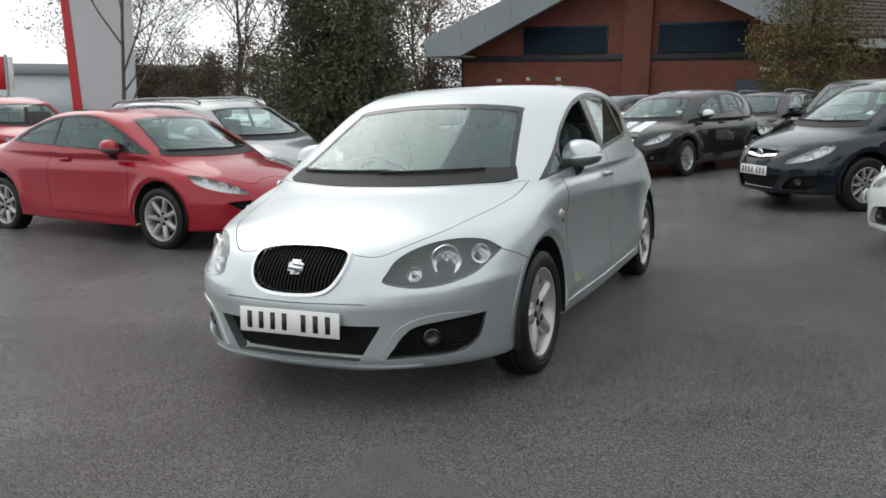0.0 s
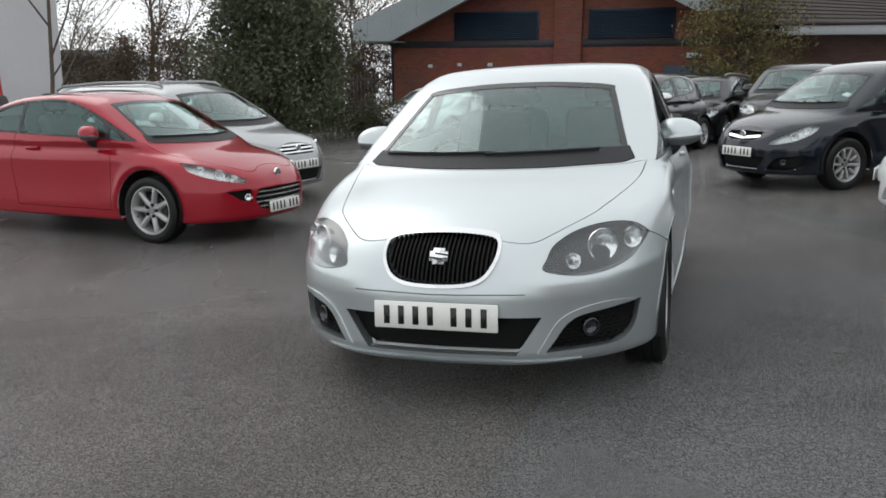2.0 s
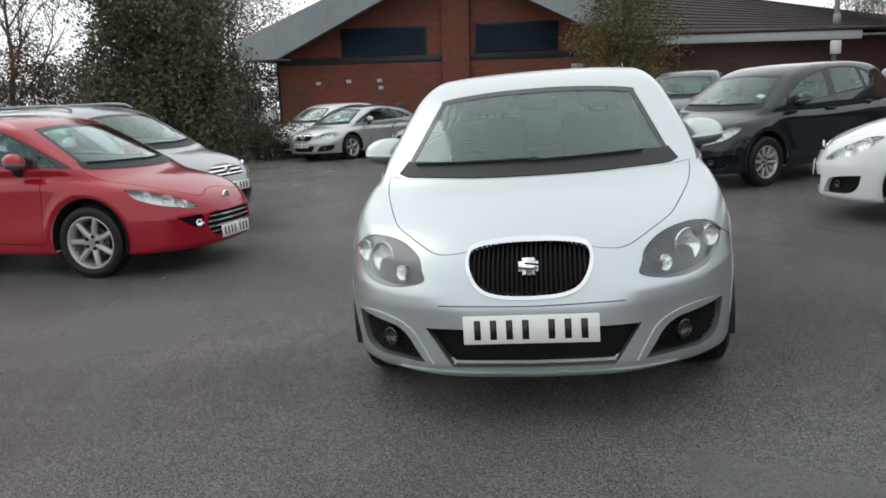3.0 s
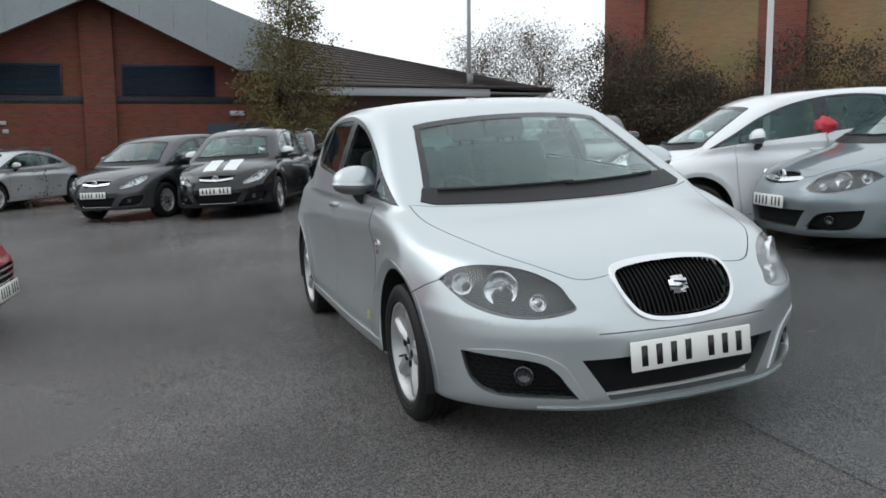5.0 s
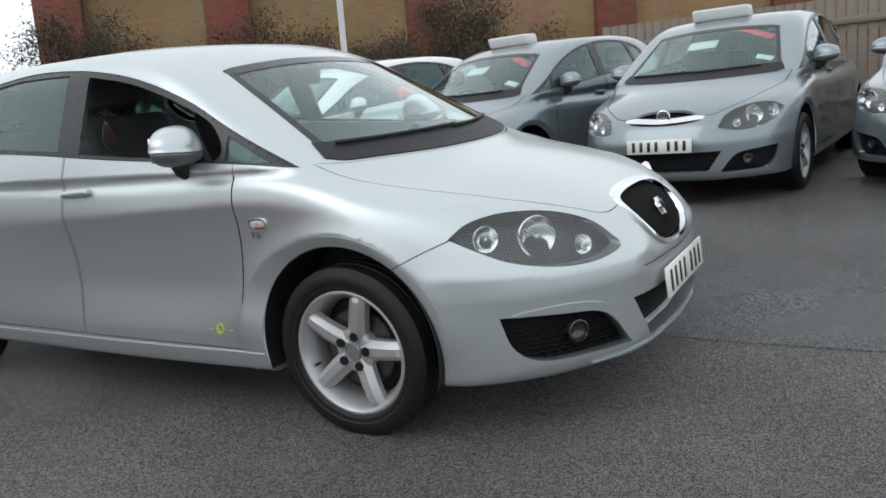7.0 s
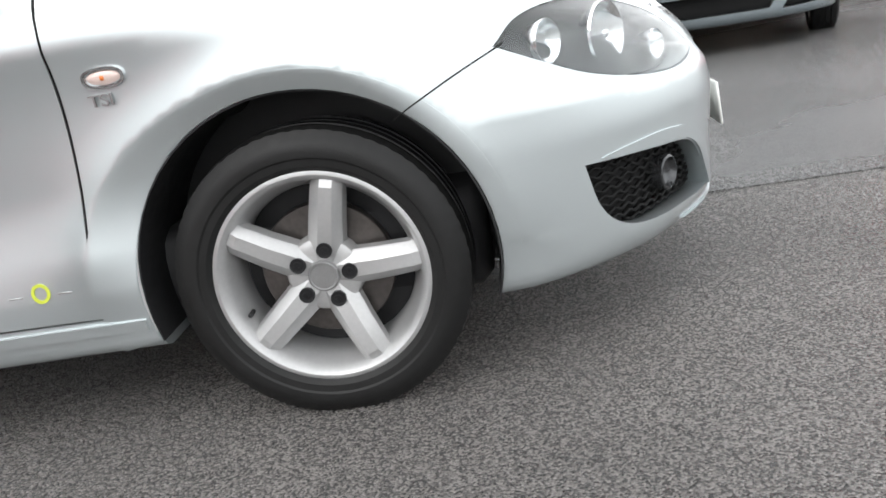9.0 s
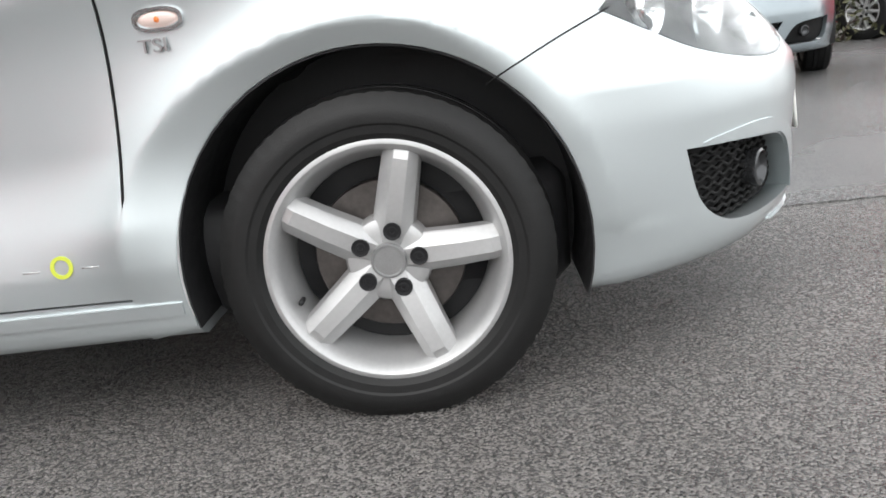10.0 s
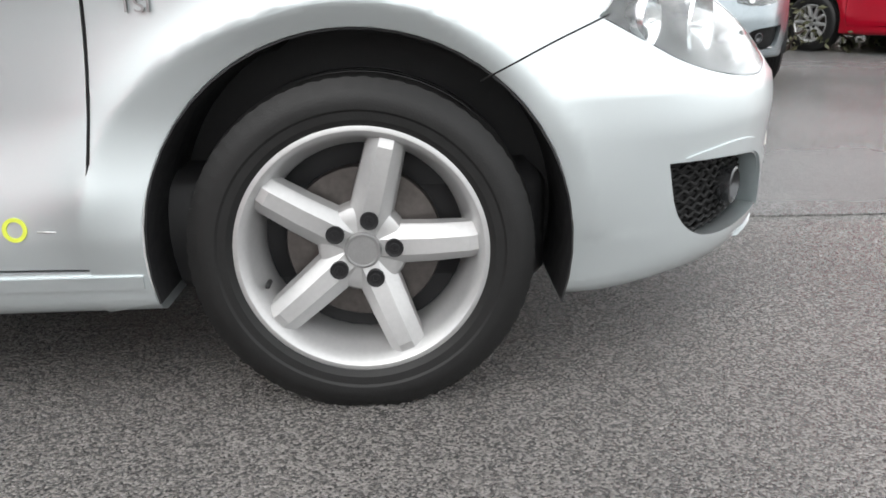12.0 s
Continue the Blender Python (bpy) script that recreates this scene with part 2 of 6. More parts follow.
def ray_hit(f, origin, way, level=0.0, far=3.0, steps=90):
    """Where rays first cross the level of a field; origin, way: (n, 3)."""
    n = len(origin)
    t = np.linspace(0, far, steps)
    p = origin[:, None] + way[:, None] * t[:, None]
    v = f(*np.moveaxis(p, -1, 0)) - level
    inside = v < 0
    first = inside.argmax(1)
    ok = inside.any(1) & (first > 0)
    best = v.argmin(1)
    first = np.where(ok, first, best)
    a, b = t[np.maximum(first - ok, 0)], t[first]
    for _ in range(14):
        m = (a + b) / 2
        neg = f(*(origin + way * m[:, None]).T) - level < 0
        a, b = np.where(neg, a, m), np.where(neg, m, b)
    return origin + way * ((a + b) / 2)[:, None], ok


# ---- mesh tools ----
def mesh_of(name, verts, faces, smooth=True):
    me = bpy.data.meshes.new(name)
    me.from_pydata([tuple(map(float, v)) for v in verts], [], [tuple(map(int, q)) for q in faces])
    me.update()
    if smooth:
        me.polygons.foreach_set("use_smooth", np.ones(len(me.polygons), bool))
    return me


def part(name, data, material, parent=None, label="", at=None):
    """Links a bmesh or a mesh as one object under a thing or a part."""
    if isinstance(data, bmesh.types.BMesh):
        me = bpy.data.meshes.new(name)
        data.to_mesh(me)
        data.free()
    else:
        me = data
    me.name = name
    if material and not me.materials:
        me.materials.append(material)
    ob = new(name, me)
    if parent:
        ob.parent = parent
    if at is not None:
        ob.matrix_local = at
    if label:
        tagged(ob, label)
    return ob


def thing(name, m, label, category, group="", kind=""):
    ob = new(name)
    ob.empty_display_size = 0.2
    ob.matrix_world = m
    return tagged(ob, label, category, group, kind)


def auto_sharp(me, degrees=35):
    me.polygons.foreach_set("use_smooth", np.ones(len(me.polygons), bool))
    me.set_sharp_from_angle(angle=radians(degrees))
    return me


def soft_box(x0, x1, y0, y1, z0, z1, r=0.01, seg=2):
    bm = bmesh.new()
    bmesh.ops.create_cube(bm, size=1, matrix=Matrix.LocRotScale(((x0 + x1) / 2, (y0 + y1) / 2, (z0 + z1) / 2), None, (x1 - x0, y1 - y0, z1 - z0)))
    if r:
        bmesh.ops.bevel(bm, geom=bm.edges[:], offset=r, segments=seg, affect="EDGES", profile=0.5)
    for q in bm.faces:
        q.smooth = True
    return bm


def lathe(profile, n=48, axis="x", closed=False):
    """A surface turned round an axis from (along, radius) pairs."""
    verts, faces, m = [], [], len(profile)
    for i in range(n):
        a = 2 * math.pi * i / n
        for u, r in profile:
            c, s = r * math.cos(a), r * math.sin(a)
            verts.append((u, c, s) if axis == "x" else (c, s, u) if axis == "z" else (s, u, c))
    for i in range(n):
        j = (i + 1) % n
        for k in range(m if closed else m - 1):
            l = (k + 1) % m
            faces.append((i * m + k, j * m + k, j * m + l, i * m + l))
    return mesh_fixed("lathe", verts, faces)


def mesh_fixed(name, verts, faces, sharp=35):
    """A mesh with normals turned outward and sharp edges kept."""
    bm = bmesh.new()
    vs = [bm.verts.new(v) for v in verts]
    for q in faces:
        try:
            bm.faces.new([vs[i] for i in q])
        except ValueError:
            pass
    bmesh.ops.remove_doubles(bm, verts=bm.verts, dist=1e-5)
    bmesh.ops.recalc_face_normals(bm, faces=bm.faces)
    me = bpy.data.meshes.new(name)
    bm.to_mesh(me)
    bm.free()
    return auto_sharp(me, sharp)


def tube(points, radius, n=8, taper=1.0, name="tube"):
    """A round bar along points."""
    p = [Vector(q) for q in points]
    verts, faces = [], []
    for i, q in enumerate(p):
        d = (p[min(i + 1, len(p) - 1)] - p[max(i - 1, 0)]).normalized()
        a = d.orthogonal().normalized() if i == 0 else (a - d * a.dot(d)).normalized()
        b, r = d.cross(a), radius * (1 + (taper - 1) * i / max(len(p) - 1, 1))
        verts += [q + (a * math.cos(2 * math.pi * k / n) + b * math.sin(2 * math.pi * k / n)) * r for k in range(n)]
    for i in range(len(p) - 1):
        faces += [(i * n + k, i * n + (k + 1) % n, (i + 1) * n + (k + 1) % n, (i + 1) * n + k) for k in range(n)]
    faces += [tuple(range(n))[::-1], tuple((len(p) - 1) * n + k for k in range(n))]
    return mesh_of(name, verts, faces)


def surface(f, lo, hi, h, folds=()):
    """A closed quad mesh on the zero level of a field; folds: (height over y, from y, to y) of lines that keep crisp."""
    axes = [np.arange(a, b + h, h) for a, b in zip(lo, hi)]
    v = f(*np.meshgrid(*axes, indexing="ij"))
    ins = v < 0
    corners = np.array([(a, b, c) for a in (0, 1) for b in (0, 1) for c in (0, 1)])
    n = np.array(v.shape) - 1
    count = sum(ins[a:a + n[0], b:b + n[1], c:c + n[2]].astype(np.int8) for a, b, c in corners)
    cells = np.argwhere((count > 0) & (count < 8))
    ids = np.full(n, -1)
    ids[tuple(cells.T)] = np.arange(len(cells))
    total, hits = np.zeros((len(cells), 3)), np.zeros(len(cells))
    for a in corners:
        for k in range(3):
            if a[k]:
                continue
            b = a.copy()
            b[k] = 1
            va, vb = v[tuple((cells + a).T)], v[tuple((cells + b).T)]
            cross = (va < 0) != (vb < 0)
            t = np.where(cross, va / np.where(cross, va - vb, 1), 0)
            total += np.where(cross[:, None], a + t[:, None] * (b - a), 0)
            hits += cross
    p = np.array(lo) + (cells + total / hits[:, None]) * h
    faces = []
    for k in range(3):
        e, g = [(1, 2), (2, 0), (0, 1)][k]
        a, b = np.swapaxes(ins, 0, k)[:-1], np.swapaxes(ins, 0, k)[1:]
        at = np.argwhere(np.swapaxes(a != b, 0, k))
        at = at[(at[:, e] > 0) & (at[:, g] > 0) & (at[:, e] < n[e]) & (at[:, g] < n[g])]
        ring = []
        for de, dg in ((1, 1), (0, 1), (0, 0), (1, 0)):
            c = at.copy()
            c[:, e] -= de
            c[:, g] -= dg
            ring.append(ids[tuple(c.T)])
        q = np.stack(ring, 1)
        out = ins[tuple(at.T)]
        faces.append(np.where(out[:, None], q, q[:, ::-1]))
    for height, a, b in folds:
        dz = p[:, 2] - height(p[:, 1])
        near = (np.abs(dz) < h * 0.52) & (p[:, 1] > a) & (p[:, 1] < b) & (np.abs(p[:, 0]) > 0.35)
        p[:, 2] -= np.where(near, dz, 0)
    for _ in range(3):
        g = gradient(f, p)
        p = p - np.clip(f(*p.T) / np.maximum((g**2).sum(1), 0.05), -h, h)[:, None] * g
    return p, np.concatenate(faces)


def gradient(f, p, e=0.002):
    return np.stack([(f(*(p + d).T) - f(*(p - d).T)) / (2 * e) for d in np.eye(3) * e], 1)


def field_normals(me, f, limit=0.75):
    """Smooth shading taken from the field wherever a face follows it."""
    nv, nl = len(me.vertices), len(me.loops)
    co, vi, fn = np.empty(nv * 3), np.empty(nl, np.int32), np.empty(len(me.polygons) * 3)
    me.vertices.foreach_get("co", co)
    me.loops.foreach_get("vertex_index", vi)
    me.polygons.foreach_get("normal", fn)
    g = gradient(f, co.reshape(-1, 3), 0.006)
    g /= np.linalg.norm(g, axis=1, keepdims=True) + 1e-9
    count = np.empty(len(me.polygons), np.int32)
    me.polygons.foreach_get("loop_total", count)
    face = np.repeat(fn.reshape(-1, 3), count, axis=0)
    want = g[vi]
    d = (want * face).sum(1)
    want = np.where(d[:, None] > limit, want, np.where(d[:, None] < -limit, -want, face))
    me.polygons.foreach_set("use_smooth", np.ones(len(me.polygons), bool))
    me.normals_split_custom_set([tuple(w) for w in want.tolist()])
    return me


def rounded(points, n=6):
    """A closed line smoothed through its points; a point with a third value 1 stays a corner."""
    p = [np.array(q[:2], float) for q in points]
    sharp = [len(q) > 2 for q in points]
    out, m = [], len(p)
    for i in range(m):
        a, b, c, d = p[i - 1], p[i], p[(i + 1) % m], p[(i + 2) % m]
        m0 = (c - b) if sharp[i] else (c - a) / 2
        m1 = (c - b) if sharp[(i + 1) % m] else (d - b) / 2
        for t in np.arange(n) / n:
            out.append((2 * t**3 - 3 * t**2 + 1) * b + (t**3 - 2 * t**2 + t) * m0 + (3 * t**2 - 2 * t**3) * c + (t**3 - t**2) * m1)
    return np.array(out)


def ribbon(points, w, n=8):
    """The closed outline of a line of width w through points."""
    p = np.array(points, float)
    t = np.linspace(0, 1, len(p))
    s = np.linspace(0, 1, n * len(p))
    q = np.stack([curve(*zip(t, p[:, k]))(s) for k in (0, 1)], 1)
    d = np.gradient(q, axis=0)
    d = np.stack([-d[:, 1], d[:, 0]], 1) / np.linalg.norm(d, axis=1, keepdims=True) * w / 2
    return np.concatenate([q + d, (q - d)[::-1]])


def inset(points, w):
    """A closed outline moved inward by w."""
    p = np.array(points, float)
    d = np.roll(p, -1, 0) - np.roll(p, 1, 0)
    nrm = np.stack([-d[:, 1], d[:, 0]], 1) / (np.linalg.norm(d, axis=1, keepdims=True) + 1e-9)
    area = (p[:, 0] * np.roll(p[:, 1], -1) - p[:, 1] * np.roll(p[:, 0], -1)).sum()
    return p + nrm * w * np.sign(area)


def within(q, poly):
    x, y = q[:, 0, None], q[:, 1, None]
    a, b = poly, np.roll(poly, -1, 0)
    cross = ((a[:, 1] > y) != (b[:, 1] > y)) & (x < (b[:, 0] - a[:, 0]) * (y - a[:, 1]) / (b[:, 1] - a[:, 1] + 1e-15) + a[:, 0])
    return cross.sum(1) % 2 == 1


# Views that outlines are drawn in: right, up and onward; side views take (y, z), the front (x, z), the top (x, y).
VIEWS = {
    "right": ((0, 1, 0), (0, 0, 1), (1, 0, 0)), "left": ((0, 1, 0), (0, 0, 1), (-1, 0, 0)), "front": ((1, 0, 0), (0, 0, 1), (0, 1, 0)),
    "back": ((1, 0, 0), (0, 0, 1), (0, -1, 0)), "top": ((1, 0, 0), (0, 1, 0), (0, 0, -1)),
    "front_right": ((0.8, -0.6, 0), (0, 0, 1), (0.6, 0.8, 0)), "front_left": ((-0.8, -0.6, 0), (0, 0, 1), (-0.6, 0.8, 0))}


def patch(f, outline, view, out, inn, h=0.03, holes=(), far=2.5, name="patch", solid=True):
    """A piece of the field's skin inside an outline, between two levels."""
    u, v, d = (np.array(a, float) for a in VIEWS[view])
    loops = [np.asarray(outline, float), *[np.asarray(o, float) for o in holes]]
    pts, edges, start = [], [], 0
    for loop in loops:
        ring = []
        for a, b in zip(loop, np.roll(loop, -1, 0)):
            n = max(1, int(np.linalg.norm(b - a) / h))
            ring += [a + (b - a) * k / n for k in range(n)]
        pts += ring
        edges += [(start + k, start + (k + 1) % len(ring)) for k in range(len(ring))]
        start += len(ring)
    edge_pts = np.array(pts)
    lo, hi = loops[0].min(0), loops[0].max(0)
    grid = np.stack(np.meshgrid(np.arange(lo[0] + h / 2, hi[0], h), np.arange(lo[1] + h / 2, hi[1], h)), -1).reshape(-1, 2)
    if len(grid):
        keep = within(grid, loops[0])
        for loop in loops[1:]:
            keep &= ~within(grid, loop)
        if keep.any():
            near = np.array([np.min(np.hypot(*(edge_pts - q).T)) for q in grid[keep]])
            pts += list(grid[keep][near > h * 0.4])
    two, _, tris = geometry.delaunay_2d_cdt([Vector(q) for q in pts], edges, [], 1 if len(loops) == 1 else 2, 1e-6)[:3]
    two = np.array([tuple(q) for q in two])
    if len(loops) > 1:
        mids = np.array([two[list(q)].mean(0) for q in tris])
        keep = within(mids, loops[0])
        for loop in loops[1:]:
            keep &= ~within(mids, loop)
        tris = [q for q, k in zip(tris, keep) if k]
    origin = two[:, :1] * u + two[:, 1:] * v - d * far * 0.72
    way = np.repeat(d[None], len(two), 0)
    top, ok = ray_hit(f, origin, way, out, far)
    verts, faces = [top], [tuple(q) for q in tris]
    used = {}
    for q in tris:
        for a, b in zip(q, (*q[1:], q[0])):
            used[(a, b)] = 1
    n = len(two)
    if solid:
        low, ok2 = ray_hit(f, origin, way, inn, far)
        low = np.where(ok2[:, None], low, top + d * (out - inn))
        verts.append(low)
        faces += [tuple(n + k for k in q[::-1]) for q in tris]
        faces += [(b, a, n + a, n + b) for a, b in used if (b, a) not in used]
    p = np.concatenate(verts)
    if (np.cross(p[tris[0][1]] - p[tris[0][0]], p[tris[0][2]] - p[tris[0][0]]) @ d) > 0:
        faces = [q[::-1] for q in faces]
    keep = np.zeros(len(p), bool)
    keep[[k for q in faces for k in q]] = True
    idx = np.cumsum(keep) - 1
    return mesh_of(name, p[keep], [tuple(idx[k] for k in q) for q in faces])


def closed(me):
    bm = bmesh.new()
    bm.from_mesh(me)
    ok = all(e.is_manifold for e in bm.edges) and all(w.is_manifold for w in bm.verts)
    bm.free()
    return ok


def carve(ob, cutters, how="DIFFERENCE"):
    """Cuts meshes out of an object, for good, in the object's own space."""
    base = new("cut_base", ob.data)
    obs = []
    for me in cutters:
        c = new("cutter", me)
        mod = base.modifiers.new("cut", "BOOLEAN")
        mod.operation, mod.solver, mod.object = how, "MANIFOLD" if closed(me) else "EXACT", c
        obs.append(c)
    me = bpy.data.meshes.new_from_object(base.evaluated_get(bpy.context.evaluated_depsgraph_get()))
    ob.data = me
    for c in (base, *obs):
        bpy.data.objects.remove(c)
    return ob


def mirror_x(me):
    """A mirrored copy of a mesh."""
    bm = bmesh.new()
    bm.from_mesh(me)
    bmesh.ops.scale(bm, vec=(-1, 1, 1), verts=bm.verts)
    bmesh.ops.reverse_faces(bm, faces=bm.faces)
    out = bpy.data.meshes.new(me.name)
    bm.to_mesh(out)
    bm.free()
    for m in me.materials:
        out.materials.append(m)
    return out


def drum(x0, x1, y, z, r, n=64):
    """A closed cylinder across the car."""
    ring = [(y + r * math.cos(2 * math.pi * k / n), z + r * math.sin(2 * math.pi * k / n)) for k in range(n)]
    faces = [(k, (k + 1) % n, n + (k + 1) % n, n + k) for k in range(n)] + [tuple(range(n))[::-1], tuple(range(n, 2 * n))]
    me = mesh_of("drum", [(x0, *q) for q in ring] + [(x1, *q) for q in ring], faces)
    bm = bmesh.new()
    bm.from_mesh(me)
    bmesh.ops.recalc_face_normals(bm, faces=bm.faces)
    bm.to_mesh(me)
    bm.free()
    return me


# ---- the sloping car park ----
SLOPE = Matrix(((0.99864, 0.0, -0.05207), (0.00015, 1.0, 0.00294), (0.05207, -0.00294, 0.99864))).to_4x4()


def ease(v):
    v = max(0.0, min(1.0, v))
    return v * v * (3 - 2 * v)


def lot_z(x, y):
    """The car park's height: it falls towards -x, levels out there and lifts a little at the back."""
    z = 0.0521 * x - 0.0029 * y
    if x < -2.4:
        z = -0.125 - 0.06 * (1 - math.exp((x + 2.4) / 1.2)) - 0.0029 * y
    z += 0.12 * ease((y - 4) / 6) * ease((6 - x) / 5) * ease((x + 9) / 5)
    far = max(0.0, min(1.0, (math.hypot(x, y - 6) - 34) / 60))
    return z * (1 - far) ** 2


def on_lot(x, y, yaw=0.0, lift=0.0):
    """A pose standing on the car park, leaning with its surface."""
    e = 1.2
    n = Vector((lot_z(x - e, y) - lot_z(x + e, y), lot_z(x, y - e) - lot_z(x, y + e), 2 * e)).normalized()
    lean = Vector((0, 0, 1)).rotation_difference(n).to_matrix().to_4x4()
    z = (lot_z(x - e, y) + lot_z(x + e, y) + lot_z(x, y - e) + lot_z(x, y + e)) / 4
    return Matrix.Translation((x, y, z + lift)) @ lean @ pose(0, 0, 0, 0, 0, yaw)


# ---- ground ----
def tarmac(name, tone, chips, wet):
    """Wet asphalt: stone chips, larger stains and damp, glossier areas."""
    m = bpy.data.materials.new(name)
    m.use_nodes = True
    nt, b = m.node_tree, m.node_tree.nodes["Principled BSDF"]
    b.inputs["Specular IOR Level"].default_value = 1.0
    tc = nt.nodes.new("ShaderNodeTexCoord")

    def tex(kind, scale, **kw):
        n = nt.nodes.new(kind)
        n.inputs["Scale"].default_value = scale
        for k, w in kw.items():
            n.inputs[k].default_value = w
        nt.links.new(tc.outputs["Object"], n.inputs["Vector"])
        return n
    stone, fine, stain, damp = tex("ShaderNodeTexVoronoi", chips), tex("ShaderNodeTexNoise", 260, Detail=3), tex("ShaderNodeTexNoise", 0.55, Detail=6, Roughness=0.6), tex("ShaderNodeTexNoise", 0.28, Detail=5, Distortion=0.6)
    shade = nt.nodes.new("ShaderNodeMix")
    shade.data_type = "RGBA"
    shade.inputs["A"].default_value, shade.inputs["B"].default_value = (*(c * 0.15 for c in tone), 1), (*(c * 2.3 for c in tone), 1)
    val = nt.nodes.new("ShaderNodeSeparateColor")
    nt.links.new(stone.outputs["Color"], val.inputs[0])
    nt.links.new(val.outputs[0], shade.inputs["Factor"])
    dirt = nt.nodes.new("ShaderNodeMapRange")
    dirt.inputs["From Min"].default_value, dirt.inputs["From Max"].default_value, dirt.inputs["To Min"].default_value, dirt.inputs["To Max"].default_value = 0.3, 0.7, 0.62, 1.3
    nt.links.new(stain.outputs["Fac"], dirt.inputs["Value"])
    mul = nt.nodes.new("ShaderNodeVectorMath")
    mul.operation = "SCALE"
    nt.links.new(shade.outputs["Result"], mul.inputs[0])
    nt.links.new(dirt.outputs["Result"], mul.inputs["Scale"])
    nt.links.new(mul.outputs[0], b.inputs["Base Color"])
    gloss = nt.nodes.new("ShaderNodeMapRange")
    gloss.inputs["From Min"].default_value, gloss.inputs["From Max"].default_value, gloss.inputs["To Min"].default_value, gloss.inputs["To Max"].default_value = 0.35, 0.65, wet, wet + 0.20
    nt.links.new(damp.outputs["Fac"], gloss.inputs["Value"])
    nt.links.new(gloss.outputs["Result"], b.inputs["Roughness"])
    high = nt.nodes.new("ShaderNodeMath")
    high.operation = "MULTIPLY_ADD"
    nt.links.new(stone.outputs["Distance"], high.inputs[0])
    high.inputs[1].default_value = -1.0
    nt.links.new(fine.outputs["Fac"], high.inputs[2])
    bump = nt.nodes.new("ShaderNodeBump")
    bump.inputs["Strength"].default_value, bump.inputs["Distance"].default_value = 1.0, 0.0065
    nt.links.new(high.outputs[0], bump.inputs["Height"])
    nt.links.new(bump.outputs["Normal"], b.inputs["Normal"])
    return m


COARSE = tarmac("wet_tarmac", (0.099, 0.092, 0.087), 210, 0.10)
SMOOTH = tarmac("older_tarmac", (0.098, 0.097, 0.096), 230, 0.10)


def ground_mesh():
    xs = sorted({*np.arange(-40, 40.1, 0.5), *np.linspace(-900, 900, 31)})
    ys = sorted({*np.arange(-30, 50.1, 0.8), *np.linspace(-900, 900, 31)})
    verts = [(x, y, lot_z(x, y)) for x in xs for y in ys]
    n = len(ys)
    return mesh_of("ground", verts, [(i * n + j, (i + 1) * n + j, (i + 1) * n + j + 1, i * n + j + 1) for i in range(len(xs) - 1) for j in range(n - 1)])


tagged(part("ground", ground_mesh(), COARSE), "wet dark grey tarmac car park sloping gently", "ground", kind="structure")


def lot_strip(name, outline, lift, material, label):
    """A thin layer of another surfacing laid on the car park."""
    loop = rounded(outline, 6)
    pts = [Vector(q) for q in loop]
    two, _, tris = geometry.delaunay_2d_cdt(pts, [(k, (k + 1) % len(pts)) for k in range(len(pts))], [], 1, 1e-5)[:3]
    n = len(two)
    verts = [(q.x, q.y, lot_z(q.x, q.y) + lift) for q in two] + [(q.x, q.y, lot_z(q.x, q.y) - 0.01) for q in two]
    faces = [tuple(q) for q in tris] + [(k, (k + 1) % len(pts), n + (k + 1) % len(pts), n + k) for k in range(len(pts))]
    return tagged(part(name, mesh_of(name, verts, faces, False), material), label, "pavement", kind="structure")


lot_strip("pavement_1", [(0.37, -30, 1), (0.36, -12), (0.39, -6), (0.36, -2.5), (0.38, -0.7), (0.55, 0.6), (1.1, 1.7), (2.55, 2.5), (2.0, 4.1), (1.62, 5.0), (0.9, 7.0), (0.2, 9.0), (-0.4, 9.9), (3, 11, 1), (14, 11, 1), (30, 4, 1), (30, -30, 1)], 0.005, SMOOTH, "older, smoother grey tarmac with a worn joint")

# ---- brick hall at the back ----
def brick_material(name, a, b, mortar):
    m = bpy.data.materials.new(name)
    m.use_nodes = True
    nt, p = m.node_tree, m.node_tree.nodes["Principled BSDF"]
    tc, mp, br, nz = (nt.nodes.new(k) for k in ("ShaderNodeTexCoord", "ShaderNodeMapping", "ShaderNodeTexBrick", "ShaderNodeTexNoise"))
    mp.inputs["Rotation"].default_value = (radians(90), 0, 0)
    nt.links.new(tc.outputs["Object"], mp.inputs["Vector"])
    nt.links.new(mp.outputs[0], br.inputs["Vector"])
    br.inputs["Scale"].default_value, br.inputs["Mortar Size"].default_value = 1.0, 0.009
    br.inputs["Brick Width"].default_value, br.inputs["Row Height"].default_value = 0.225, 0.075
    br.inputs["Color1"].default_value, br.inputs["Color2"].default_value, br.inputs["Mortar"].default_value = (*a, 1), (*b, 1), (*mortar, 1)
    nz.inputs["Scale"].default_value, nz.inputs["Detail"].default_value = 0.7, 6
    nt.links.new(tc.outputs["Object"], nz.inputs["Vector"])
    mx = nt.nodes.new("ShaderNodeMix")
    mx.data_type, mx.blend_type = "RGBA", "MULTIPLY"
    mx.inputs["Factor"].default_value = 0.5
    nt.links.new(br.outputs["Color"], mx.inputs["A"])
    nt.links.new(nz.outputs["Color"], mx.inputs["B"])
    nt.links.new(mx.outputs["Result"], p.inputs["Base Color"])
    p.inputs["Roughness"].default_value = 0.85
    bp = nt.nodes.new("ShaderNodeBump")
    bp.inputs["Strength"].default_value, bp.inputs["Distance"].default_value = 0.5, 0.01
    bp.invert = True
    nt.links.new(br.outputs["Fac"], bp.inputs["Height"])
    nt.links.new(bp.outputs["Normal"], p.inputs["Normal"])
    return m


